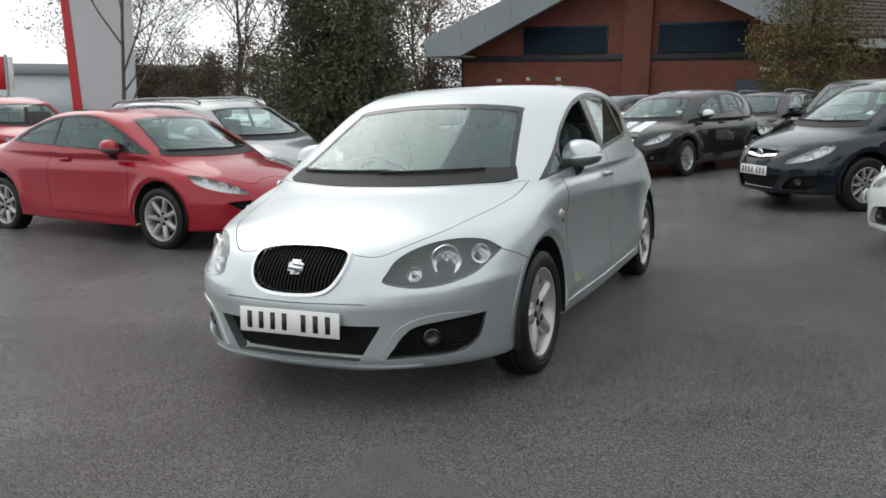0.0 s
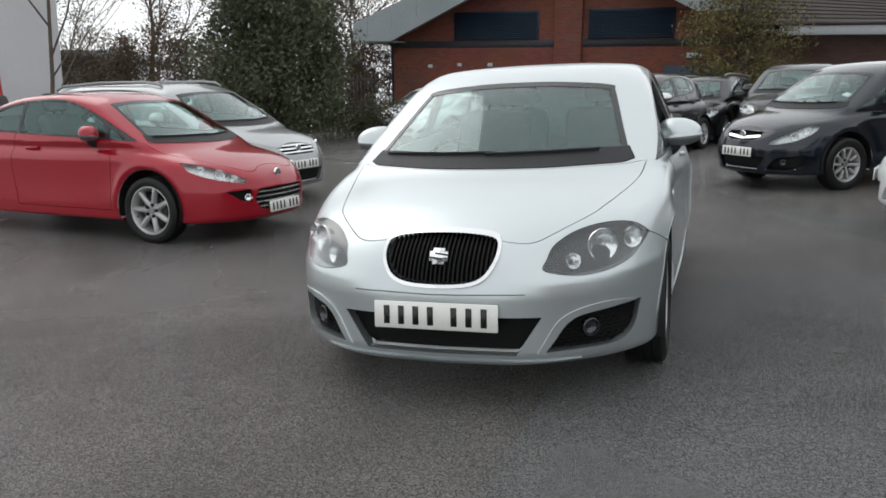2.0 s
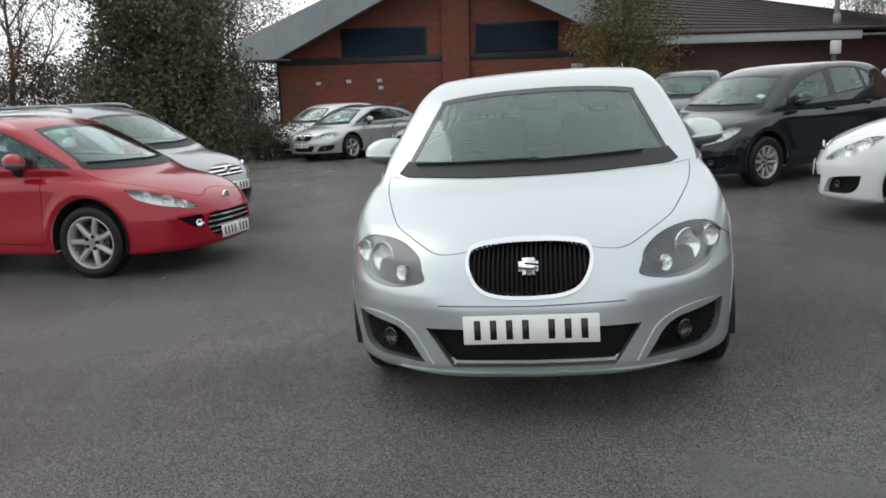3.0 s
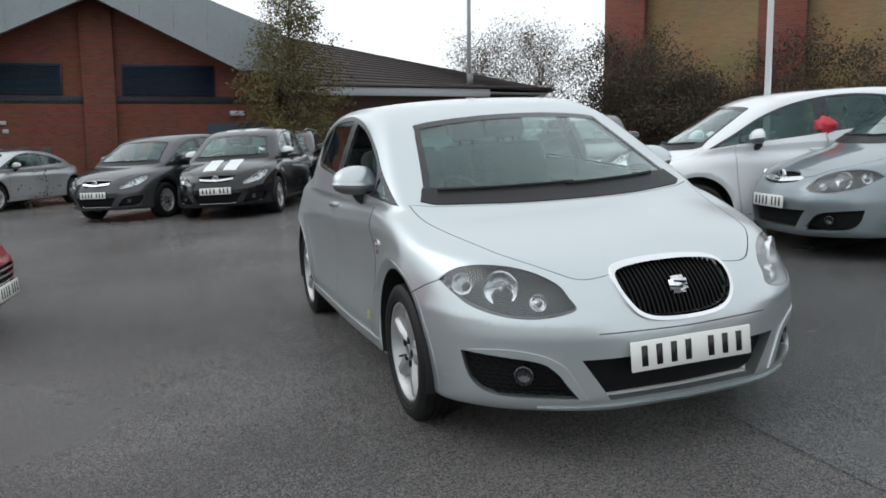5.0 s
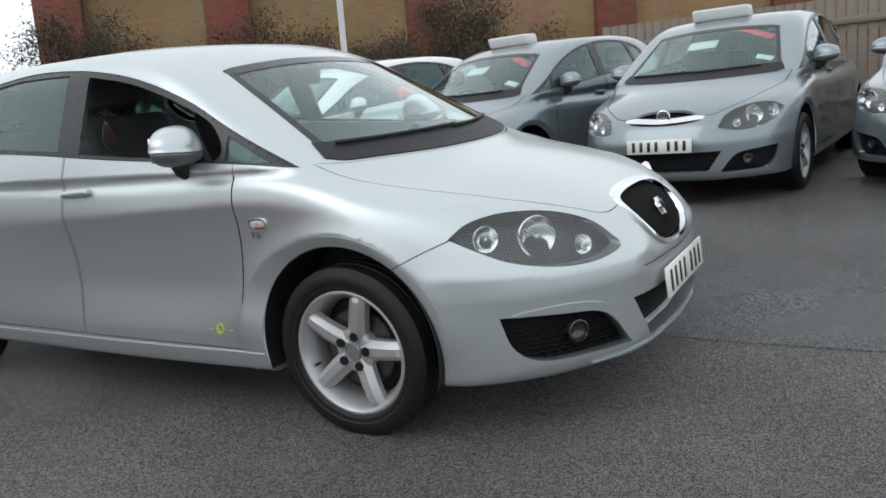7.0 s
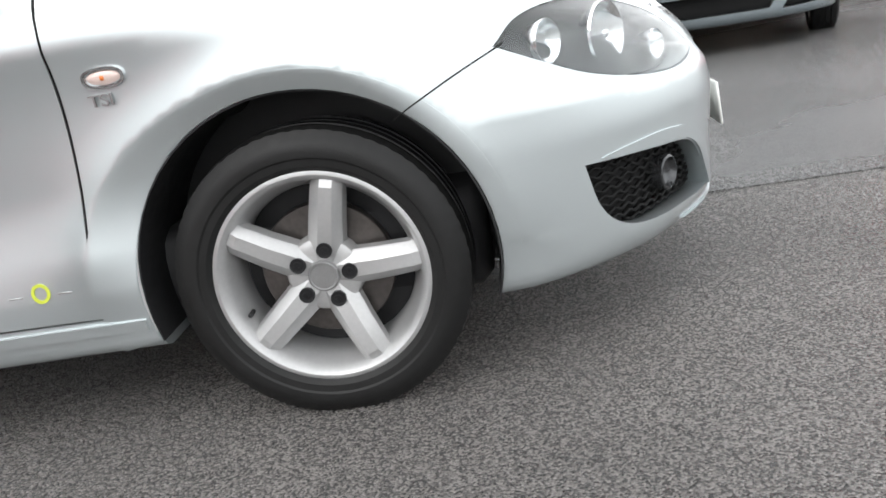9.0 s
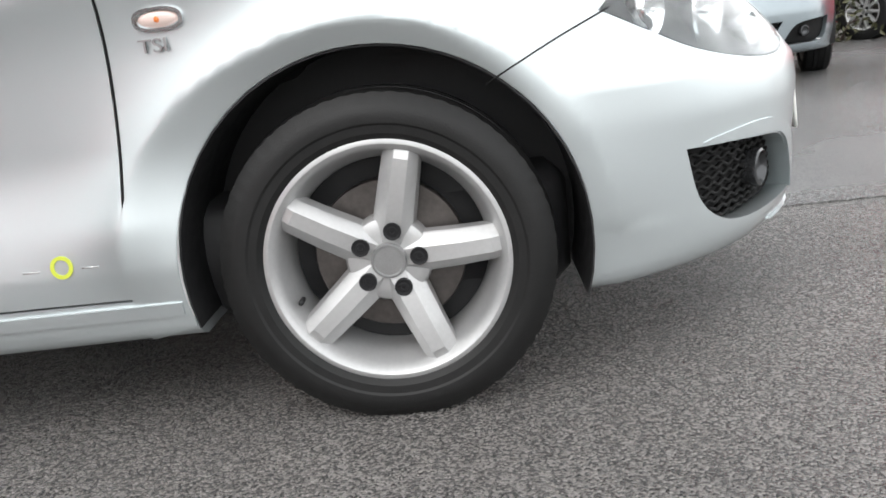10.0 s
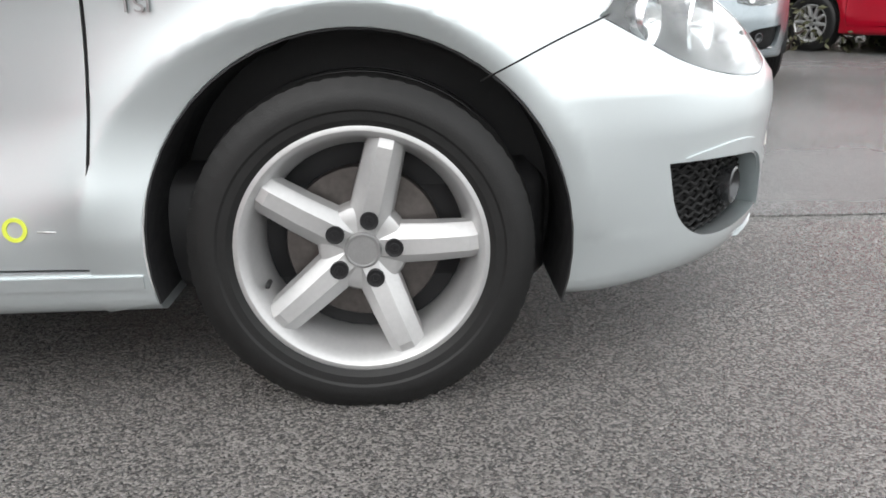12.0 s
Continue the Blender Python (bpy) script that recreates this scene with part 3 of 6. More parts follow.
RED_BRICK = brick_material("red_brick", (0.30, 0.075, 0.042), (0.22, 0.05, 0.032), (0.16, 0.12, 0.10))
BROWN_BRICK = brick_material("brown_brick", (0.15, 0.06, 0.045), (0.11, 0.045, 0.035), (0.10, 0.08, 0.07))
BUFF_BRICK = brick_material("buff_brick", (0.40, 0.25, 0.11), (0.33, 0.20, 0.09), (0.28, 0.22, 0.15))
BLUE_BRICK = brick_material("blue_brick", (0.055, 0.06, 0.075), (0.04, 0.045, 0.06), (0.09, 0.09, 0.09))
FASCIA = mat("grey_metal_fascia", (0.27, 0.30, 0.31), 0.5, 0.2, var=0.12, scales=(0.8, 14), bump=0.05, bump_scale=30)
PALE_FASCIA = mat("pale_fascia", (0.50, 0.53, 0.55), 0.55, var=0.1, scales=(0.8, 12))
TILE = mat("brown_roof_tiles", (0.050, 0.038, 0.036), 0.75, var=0.3, scales=(1.5, 25), bump=0.5, bump_scale=14)
LOUVRE = mat("dark_blue_louvre", (0.018, 0.035, 0.060), 0.5, var=0.15)
GALV = mat("galvanised_steel", (0.30, 0.31, 0.31), 0.5, 0.6, var=0.15, scales=(4, 60))
WHITE_METAL = mat("white_painted_metal", (0.72, 0.72, 0.71), 0.4, var=0.06)
SIGN_RED = mat("red_panel", (0.50, 0.02, 0.03), 0.35, var=0.05)
SIGN_GREY = mat("pale_grey_panel", (0.52, 0.53, 0.54), 0.45, var=0.06, scales=(1.5, 30))
CONCRETE = mat("weathered_timber", (0.20, 0.17, 0.14), 0.8, var=0.2, scales=(3, 40))


def box_part(name, dims, material, parent, label="", r=0.01, at=None):
    return part(name, soft_box(*dims, r, 1), material, parent, label, at)


def hall():
    """Wide gabled brick hall with a metal-edged roof, louvred vents and a pier."""
    Y = 24.0
    zb = -0.9
    h = thing("brick_hall", pose(0, Y, zb, 0, 0, -4), "red brick hall with grey metal roof edges and louvred vents", "building")
    mid, half, top, eave = -3.7, 6.75, 6.15 - zb, 3.50 - zb
    vents = ((-7.95, -4.82), (-3.1, -0.28))
    z0, z1 = 2.92 - zb, 3.88 - zb
    short = 5.3
    tilt = (eave - top) / half
    prof = [(mid - half, 0), (mid + short, 0), (mid + short, top + tilt * short), (mid, top), (mid - half, eave)]

    def slab(pts, y0, y1, material, name):
        n = len(pts)
        verts = [(x, y, z) for y in (y0, y1) for x, z in pts]
        faces = [tuple(range(n)), tuple(range(n, 2 * n))[::-1]] + [(k, n + k, n + (k + 1) % n, (k + 1) % n) for k in range(n)]
        return part(name, mesh_fixed(name, verts, faces), material, h)
    wall = slab(prof, 0, 14, RED_BRICK, "wall")
    tagged(wall, "weathered red brick gable wall")
    for a, b in vents:
        fr = box_part("vent", (a, b, -0.05, 0.04, z0, z1), LOUVRE, h, "dark blue louvred vent", 0.01)
        for k in range(13):
            z = z0 + 0.06 + k * (z1 - z0 - 0.1) / 12.5
            part("slat", soft_box(a + 0.05, b - 0.05, -0.035, 0.035, -0.012, 0.012, 0.004, 1), LOUVRE, fr, at=pose(0, -0.07, z, 35))
    box_part("pier", (-4.22, -3.28, -0.24, 0.02, 0, top - 0.3), RED_BRICK, h, "projecting red brick pier", 0.01)
    band = box_part("brick_band", (mid - half + 0.01, mid + short - 0.01, -0.012, 0.05, 2.66 - zb, 2.90 - zb), BLUE_BRICK, h, "band of dark blue bricks", 0.0)
    for sx, run in ((-1, half), (1, short)):
        o = 0.95 if sx < 0 else 0.4
        end = run + o

        def line(x, lift):
            return mid + sx * x, top + tilt * x + lift
        foot = top + tilt * end - 0.28
        for back, up, x0 in ((0.0, 0.0, 0.0), (2.6, 1.0, 0.0)) if sx > 0 else ((0.0, 0.0, 0.0),):
            pts = [line(x0, 0.35 + up), line(end, 0.35 + up), (mid + sx * end, foot + up), (mid + sx * (end - 1.5), foot + up), line(x0, -0.42 + up)]
            verge = slab(pts if sx > 0 else pts[::-1], back - 1.25, back - 1.05, FASCIA, "roof_edge")
            tagged(verge, "grey sheet metal roof edge")
            for k in range(int(end / 0.96)):
                x = 0.4 + k * 0.96
                part("seam", soft_box(-0.010, 0.010, back - 1.262, back - 1.245, -0.40, 0.33, 0.003, 1), FASCIA, verge, at=pose(mid + sx * x, 0, top + tilt * x + up))
            pts = [line(x0, 0.30 + up), line(end, 0.30 + up), line(end, 0.16 + up), line(x0, 0.16 + up)]
            slab(pts if sx > 0 else pts[::-1], back - 1.05, 14.3, TILE, "roof")
        pts = [(mid + sx * (end - 1.5), foot), (mid + sx * end, foot), (mid + sx * end, foot + 0.04), (mid + sx * (end - 1.5), foot + 0.04)]
        slab(pts if sx > 0 else pts[::-1], -1.05, 13, PALE_FASCIA, "soffit")
    box_part("wall_lamp", (0.15, 0.62, -0.16, 0.02, 2.28 - zb, 2.44 - zb), PALE_FASCIA, h, "pale bulkhead lamp", 0.02)
    door = box_part("hall_door", (-0.55, 1.35, -0.05, 0.03, 0.2, 2.05 - zb), LOUVRE, h, "dark blue double door", 0.01)
    for x, z in ((-8.95, 1.95), (-7.8, 2.0), (-6.65, 2.0), (-6.6, 1.75)):
        box_part("wall_box", (x, x + 0.16, -0.08, 0.02, z - zb, z - zb + 0.12), PALE_FASCIA, h, "", 0.01)
    part("downpipe", tube([(mid - half + 0.12, -1.1, eave - 0.35), (mid - half + 0.12, -0.2, eave - 0.75), (mid - half + 0.12, -0.08, 0.1)], 0.045, 10), LOUVRE, h)
    return h


hall()


def low_wing():
    """Low wing beside the hall whose tiled roof falls away to one side."""
    zb = -0.2
    h = thing("low_wing", pose(0, 0, zb), "low brown brick wing under a dark tiled roof", "building")
    y0, y1, x0, x1, e = 23.0, 29.0, 2.2, 11.2, 3.15 - zb
    box_part("wall", (x0, x1 - 0.5, y0 + 0.6, y1, 0, e - 0.1), BROWN_BRICK, h, "dark brown brick wall", 0.0)
    box_part("fascia", (x0 + 0.6, 8.9, y0 - 0.10, y0, e - 0.24, e + 0.06), PALE_FASCIA, h, "pale roof fascia board", 0.01)
    box_part("soffit", (x0, x1, y0, y0 + 0.62, e - 0.12, e - 0.07), PALE_FASCIA, h, "", 0.0)
    part("gutter", tube([(x0 + 0.6, y0 - 0.14, e + 0.08), (x1, y0 - 0.14, e + 0.08)], 0.05, 8), TILE, h)
    a, b, c, d = (x0 - 0.6, y0 - 0.1, e + 0.08), (x1 + 0.3, y0 - 0.1, e + 0.02), (x1 + 1.6, y1, 3.9 - zb), (x0 - 0.6, y1, 5.75 - zb)
    part("roof", mesh_fixed("roof", [a, b, c, d, (x1 + 1.6, y1 + 5, 3.0), (x0 - 0.6, y1 + 5, 3.0)], [(0, 1, 2, 3), (2, 4, 5, 3), (0, 3, 5), (1, 4, 2), (0, 5, 4, 1)]), TILE, h, "dark brown tiled roof")
    for k in range(14):
        t = (k + 0.5) / 14
        p, q = [u + (v - u) * t for u, v in zip(a, d)], [u + (v - u) * t for u, v in zip(b, c)]
        part("tile_course", tube([(p[0], p[1], p[2] + 0.004), (q[0], q[1], q[2] + 0.004)], 0.022, 5), TILE, h)
    g = [(11.0, 31.5, 3.0), (15.8, 31.5, 3.0), (15.8, 36, 3.0), (11.0, 36, 3.0), (11.4, 33.5, 4.25), (13.6, 33.5, 4.25)]
    part("far_roof", mesh_fixed("far_roof", [(x, y, z - zb) for x, y, z in g], [(0, 1, 5, 4), (1, 2, 5), (2, 3, 4, 5), (3, 0, 4), (0, 3, 2, 1)]), TILE, h)
    box_part("far_wall", (11.2, 15.4, 31.8, 35.8, 0, 3.0 - zb), BROWN_BRICK, h, "", 0.0)
    return h


low_wing()


def buff_hall():
    """Tall flat-roofed building with buff panels between red brick piers."""
    h = thing("panelled_building", pose(11.6, 19.6, 0.5, 0, 0, -52), "tall building with buff brick panels between red brick piers", "building")
    L, D, H = 42.0, 12.0, 5.9
    box_part("wall", (0, L, 0, D, 0, H), BUFF_BRICK, h, "buff brick wall panel", 0.0)
    for x in (0, 4.6, 10.4, 16.2, 22, 27.8, 33.6, 39.4):
        box_part("pier", (x - 0.02, x + 1.25, -0.28, 0.02, 0, H - 0.02), RED_BRICK, h, "red brick pier", 0.01)
    box_part("plinth", (-0.05, L, -0.20, 0.02, 0, 2.1), RED_BRICK, h, "red brick plinth", 0.01)
    box_part("roof_edge", (-0.3, L + 0.3, -0.55, D + 0.3, H, H + 0.28), LOUVRE, h, "dark flat roof edge", 0.02)
    box_part("canopy_band", (10.0, L, -0.34, 0.0, 2.1, 2.32), BROWN_BRICK, h, "", 0.01)
    return h


buff_hall()


# ---- trees, shrubs ----
BARK = mat("grey_bark", (0.085, 0.065, 0.052), 0.9, var=0.3, scales=(4, 40), bump=0.5, bump_scale=40)
TWIG = mat("dark_twigs", (0.060, 0.042, 0.036), 0.9, var=0.3)
DARK_LEAF = mat("dark_evergreen_leaf", (0.050, 0.064, 0.034), 0.55, var=0.5, second=(0.11, 0.12, 0.058), scales=(1.5, 12))
OLIVE_LEAF = mat("autumn_olive_leaf", (0.070, 0.072, 0.020), 0.6, var=0.5, second=(0.16, 0.12, 0.03), scales=(0.9, 9))
BROWN_LEAF = mat("dry_brown_leaf", (0.075, 0.050, 0.034), 0.8, var=0.4, second=(0.12, 0.085, 0.05), scales=(1.2, 10))
PALE_LEAF = mat("pale_dry_leaf", (0.16, 0.145, 0.12), 0.8, var=0.3, scales=(1.2, 10))
SHRUB_LEAF = mat("dark_shrub_leaf", (0.040, 0.034, 0.022), 0.8, var=0.4, second=(0.085, 0.065, 0.038), scales=(0.8, 10))
HEDGE_LEAF = mat("hedge_leaf", (0.035, 0.045, 0.018), 0.6, var=0.5, second=(0.075, 0.068, 0.03), scales=(1.5, 12))


def leaves_mesh(rng, centres, per, spread, size):
    """Many small folded leaves round given centres."""
    c = np.repeat(np.asarray(centres, float), per, 0)
    n = len(c)
    p = c + rng.normal(0, 1, (n, 3)) * spread
    a, b = rng.normal(0, 1, (n, 3)), rng.normal(0, 1, (n, 3))
    a /= np.linalg.norm(a, axis=1, keepdims=True)
    b -= (a * b).sum(1, keepdims=True) * a
    b /= np.linalg.norm(b, axis=1, keepdims=True)
    s = size * rng.uniform(0.6, 1.4, (n, 1))
    nrm = np.cross(a, b)
    v = np.stack([p - a * s, p - b * s * 0.45 + nrm * s * 0.15, p + a * s, p + b * s * 0.45 + nrm * s * 0.15], 1).reshape(-1, 3)
    k = np.arange(n)[:, None] * 4
    return v, np.concatenate([k + [0, 1, 2], k + [0, 2, 3]], 0)


def branches(rng, base, height, levels, spread, lean=0.0, first=0.25, r0=None, kids=5):
    """Limbs of a tree as lists of points with radii, and the tips."""
    r0 = r0 or height * 0.018
    out, tips = [], []

    def grow(p, d, length, r, level):
        pts = [np.array(p)]
        q = np.array(p, float)
        d = np.array(d, float)
        for _ in range(4):
            d = d + rng.normal(0, 0.10, 3)
            d /= np.linalg.norm(d)
            q = q + d * length / 4
            pts.append(q.copy())
        out.append((pts, r, level))
        tips.append((q.copy(), level))
        if level < levels:
            n = kids + (2 if level == 0 else 0)
            for i in range(n):
                t = first + (1 - first) * (i + rng.uniform(0.2, 0.8)) / n if level == 0 else 0.3 + 0.7 * (i + rng.uniform(0, 1)) / n
                k = min(3, int(t * 4))
                o = pts[k] + (pts[k + 1] - pts[k]) * (t * 4 - k)
                az = rng.uniform(0, 2 * np.pi)
                side = np.array([math.cos(az), math.sin(az), 0.35 + 0.3 * level * rng.uniform(-0.5, 1)])
                dd = d * (1 - spread) + side * spread
                dd /= np.linalg.norm(dd)
                grow(o, dd, length * (0.62 - 0.25 * t * (level == 0)) * rng.uniform(0.8, 1.15), r * 0.45 * (1.15 - 0.5 * t), level + 1)
    grow(base, (lean, 0, 1), height, r0, 0)
    return out, tips


def limbs_mesh(limbs, n=(9, 6, 4, 3)):
    verts, faces = [], []
    for pts, r, level in limbs:
        k = n[min(level, 3)]
        p = [Vector(q) for q in pts]
        for i, q in enumerate(p):
            d = (p[min(i + 1, len(p) - 1)] - p[max(i - 1, 0)]).normalized()
            a = d.orthogonal().normalized()
            b = d.cross(a)
            rr = r * (1 - 0.75 * i / (len(p) - 1))
            o = len(verts)
            verts += [tuple(q + (a * math.cos(2 * math.pi * j / k) + b * math.sin(2 * math.pi * j / k)) * rr) for j in range(k)]
            if i:
                faces += [(o - k + j, o - k + (j + 1) % k, o + (j + 1) % k, o + j) for j in range(k)]
    return mesh_of("limbs", verts, faces)


def tree(name, x, y, height, seed, leaf, label, leaf_n=0, leaf_size=0.06, spread=0.75, levels=3, kids=5, puff=0.35, first=0.25, r0=None, category="tree", kind="", extra_r=0.0):
    rng = np.random.default_rng(seed)
    t = thing(name, pose(x, y, lot_z(x, y) - 0.05), label, category, kind=kind)
    limbs, tips = branches(rng, (0, 0, 0), height, levels, spread, first=first, r0=r0, kids=kids)
    part("trunk", limbs_mesh(limbs[:1]), BARK, t)
    tagged(part("branch", limbs_mesh(limbs[1:]), TWIG if not leaf_n else BARK, t), kind="stuff")
    if leaf_n:
        ends = [q for q, lv in tips if lv >= levels - 1]
        v, q = leaves_mesh(rng, ends, max(1, leaf_n // len(ends)), puff, leaf_size)
        part("crown", mesh_of("crown", v, q, False), leaf, t)
    return t


def bush(name, x0, x1, y, depth, height, seed, leaf, n, label, size=0.05, yaw=0.0):
    """A loose hedge of leaves on many thin stems."""
    rng = np.random.default_rng(seed)
    length = x1 - x0
    t = thing(name, pose(x0, y, lot_z(x0, y) - 0.05, 0, 0, yaw), label, "hedge")
    m = max(8, int(length * 5))
    cs, stems = [], []
    for _ in range(m):
        bx, by = rng.uniform(0, length), rng.uniform(0, depth)
        hh = height * rng.uniform(0.6, 1.08) * (0.85 + 0.15 * math.sin(bx * 1.3 + seed))
        top = np.array([bx + rng.normal(0, 0.15), by + rng.normal(0, 0.15), hh])
        stems.append(([np.array([bx, by, 0]), np.array([bx, by, hh * 0.4]) + rng.normal(0, 0.05, 3), top * [1, 1, 0.8], top], 0.02, 2))
        cs += [np.array([bx, by, hh * k]) + rng.normal(0, 0.15, 3) for k in (0.12, 0.28, 0.42, 0.56, 0.70, 0.85)] + [top]
    tagged(part("stem", limbs_mesh(stems), TWIG, t), kind="stuff")
    v, q = leaves_mesh(rng, cs, max(1, n // len(cs)), np.array([0.3, 0.25, 0.2]), size)
    part("foliage", mesh_of("foliage", v, q, False), leaf, t)
    return t


def leafy_tree(name, x, y, seed, leaf, label, profile, clumps, per, size, puff, trunk, squash=1.0):
    """A tree whose crown fills an uneven outline: profile gives (height, radius) pairs, thick with clumps of small leaves."""
    rng = np.random.default_rng(seed)
    t = thing(name, pose(x, y, lot_z(x, y) - 0.05), label, "tree")
    radius = curve(*profile)
    z0, z1 = profile[0][0], profile[-1][0]
    bumps = rng.uniform(0, 6.28, (6, 2))
    cs = []
    while len(cs) < clumps:
        z, a = rng.uniform(z0, z1), rng.uniform(0, 2 * math.pi)
        lump = 1 + 0.20 * math.sin(3 * a + bumps[0][0] + 1.1 * z) + 0.16 * math.sin(5 * a - 1.7 * z + bumps[1][0]) + 0.15 * math.sin(2.6 * z + 2 * a + bumps[2][0])
        r = float(radius(z)) * lump * math.sqrt(rng.uniform(0.10, 1.0))
        if rng.uniform(0, 1) < 0.25 + r / profile[len(profile) // 2][1]:
            cs.append((r * math.cos(a), r * math.sin(a) * squash, z + rng.normal(0, 0.1)))
    cs = np.array(cs)
    limbs = [([np.zeros(3), np.array([0.05, 0.02, z1 * 0.3]), np.array([-0.04, 0.05, z1 * 0.6]), np.array([0.03, 0, z1 * 0.92])], trunk, 0)]
    for c in cs[:: max(1, clumps // 140)]:
        o = np.array([0, 0, max(0.3, c[2] - 0.55 * math.hypot(c[0], c[1]) - 0.2)])
        limbs.append(([o, o + (c - o) * 0.4 + rng.normal(0, 0.08, 3), o + (c - o) * 0.75 + rng.normal(0, 0.08, 3), c], trunk * 0.22, 2))
    part("trunk", limbs_mesh(limbs[:1]), BARK, t)
    tagged(part("branch", limbs_mesh(limbs[1:]), TWIG, t), kind="stuff")
    v, q = leaves_mesh(rng, cs, per, puff, size)
    part("crown", mesh_of("crown", v, q, False), leaf, t)
    return t


leafy_tree("evergreen_tree", -10.4, 16.2, 3, DARK_LEAF, "dense dark evergreen tree with a ragged crown", [(0.35, 1.45), (1.2, 1.85), (3.0, 1.85), (4.6, 1.65), (6.0, 1.1), (7.2, 0.25)], 1300, 50, 0.058, 0.18, 0.16)
leafy_tree("olive_tree", 1.65, 20.4, 5, OLIVE_LEAF, "young tree with thin olive and yellow autumn leaves", [(0.9, 0.8), (1.6, 1.35), (2.6, 1.45), (3.6, 1.15), (4.8, 0.75), (6.0, 0.15)], 520, 30, 0.045, 0.16, 0.07)
tree("bare_tree", -11.5, 9.0, 6.4, 11, BROWN_LEAF, "bare tree with few brown leaves", 1800, 0.035, 0.42, 3, 8, 0.25, 0.10, 0.05)
for k, (x, y, hgt) in enumerate(((-23, 27, 7.5), (-19.5, 31, 8.5), (-27, 25, 6.5), (-16.5, 33, 7.5), (-31, 26, 7), (-14.2, 30, 6.0))):
    tree("bare_tree", x, y, hgt, 20 + k, BROWN_LEAF, "tall thin bare tree with sparse brown leaves", 7000, 0.06, 0.5, 3, 6, 0.35, 0.2)
for k, (x, y, hgt) in enumerate(((12.2, 32.5, 3.9), (13.6, 33.5, 4.3), (15.4, 34.0, 4.4), (17.2, 36, 4.8))):
    tree("pale_tree", x, y, hgt, 40 + k, PALE_LEAF, "bare pale tree beyond the roofs", 5200, 0.045, 0.55, 3, 6, 0.28, 0.2)
bush("hedge", -28, -9, 23.5, 2.5, 4.4, 61, BROWN_LEAF, 100000, "tall brown winter hedge", 0.055, yaw=4)
bush("low_hedge", -9.6, -5.0, 17.6, 1.6, 0.9, 62, HEDGE_LEAF, 14000, "low green and brown hedge along the tarmac", 0.04)
bush("shrub_row", 8.6, 21.6, 16.05, 2.0, 3.6, 63, SHRUB_LEAF, 160000, "tall dark shrubs before the panelled building", 0.038, yaw=-50)


# ---- vehicles ----
def tyre_mesh(r, rim, w, n=192):
    """A tyre round the x axis with shoulder blocks and grooves."""
    h = w / 2
    prof = [(-h * 0.80, rim + 0.004), (-h * 0.98, rim + 0.03), (-h, (rim + r) / 2), (-h * 0.93, r - 0.022), (-h * 0.80, r - 0.004), (-h * 0.45, r), (-h * 0.43, r - 0.007), (-h * 0.33, r - 0.007), (-h * 0.31, r), (-h * 0.04, r), (-h * 0.03, r - 0.007),
            (h * 0.03, r - 0.007), (h * 0.04, r), (h * 0.31, r), (h * 0.33, r - 0.007), (h * 0.43, r - 0.007), (h * 0.45, r), (h * 0.80, r - 0.004), (h * 0.93, r - 0.022), (h * 0.985, r - 0.034), (h * 0.992, r - 0.040), (h, (rim + r) / 2), (h * 0.99, rim + 0.034), (h * 0.955, rim + 0.030), (h * 0.94, rim + 0.016), (h * 0.86, rim + 0.006), (h * 0.80, rim + 0.002)]
    notch = {3, 4, 17, 18}
    verts, faces, m = [], [], len(prof)
    for i in range(n):
        a = 2 * math.pi * i / n
        for k, (x, q) in enumerate(prof):
            q = q - (0.002 if k in notch and i % 3 == 0 else 0)
            # flattened and bulging a little where it stands
            low = max(0.0, -q * math.sin(a) - (r - 0.009))
            verts.append((x * (1 + 0.9 * low), q * math.cos(a), max(q * math.sin(a), -(r - 0.009))))
    for i in range(n):
        j = (i + 1) % n
        faces += [(i * m + k, j * m + k, j * m + (k + 1) % m, i * m + (k + 1) % m) for k in range(m)]
    return mesh_fixed("tyre", verts, faces, 30)


def spoke_mesh(r0, r1, w0, w1, x0, x1, depth, ridge=True):
    """One spoke along +z, its face towards +x, with a flat top and sloping sides."""
    rows = []
    for t in (0, 0.12, 0.5, 0.85, 1.0):
        z, w, x = r0 + (r1 - r0) * t, w0 + (w1 - w0) * t, x0 + (x1 - x0) * t
        x -= 0.010 * (t > 0.95)
        x += 0.007 * math.sin(math.pi * t)
        rows.append([(x - depth, -w * 0.54, z), (x - 0.020, -w * 0.51, z), (x - 0.0165, -w * 0.47, z), (x - 0.001, -w * 0.19, z), (x, w * 0.20, z), (x - 0.0115, w * 0.40, z), (x - 0.018, w * 0.47, z), (x - depth, w * 0.54, z)] if ridge else
                    [(x - depth, -w * 0.55, z), (x - 0.012, -w * 0.5, z), (x - 0.002, -w * 0.38, z), (x, -w * 0.2, z), (x, w * 0.2, z), (x - 0.002, w * 0.38, z), (x - 0.012, w * 0.5, z), (x - depth, w * 0.55, z)])
    verts, m = [q for row in rows for q in row], 8
    faces = [(i * m + k, i * m + (k + 1) % m, (i + 1) * m + (k + 1) % m, (i + 1) * m + k) for i in range(len(rows) - 1) for k in range(m)]
    faces += [tuple(range(m)), tuple((len(rows) - 1) * m + k for k in range(m))]
    return mesh_fixed("spoke", verts, faces, 18)


WHEELS = {}


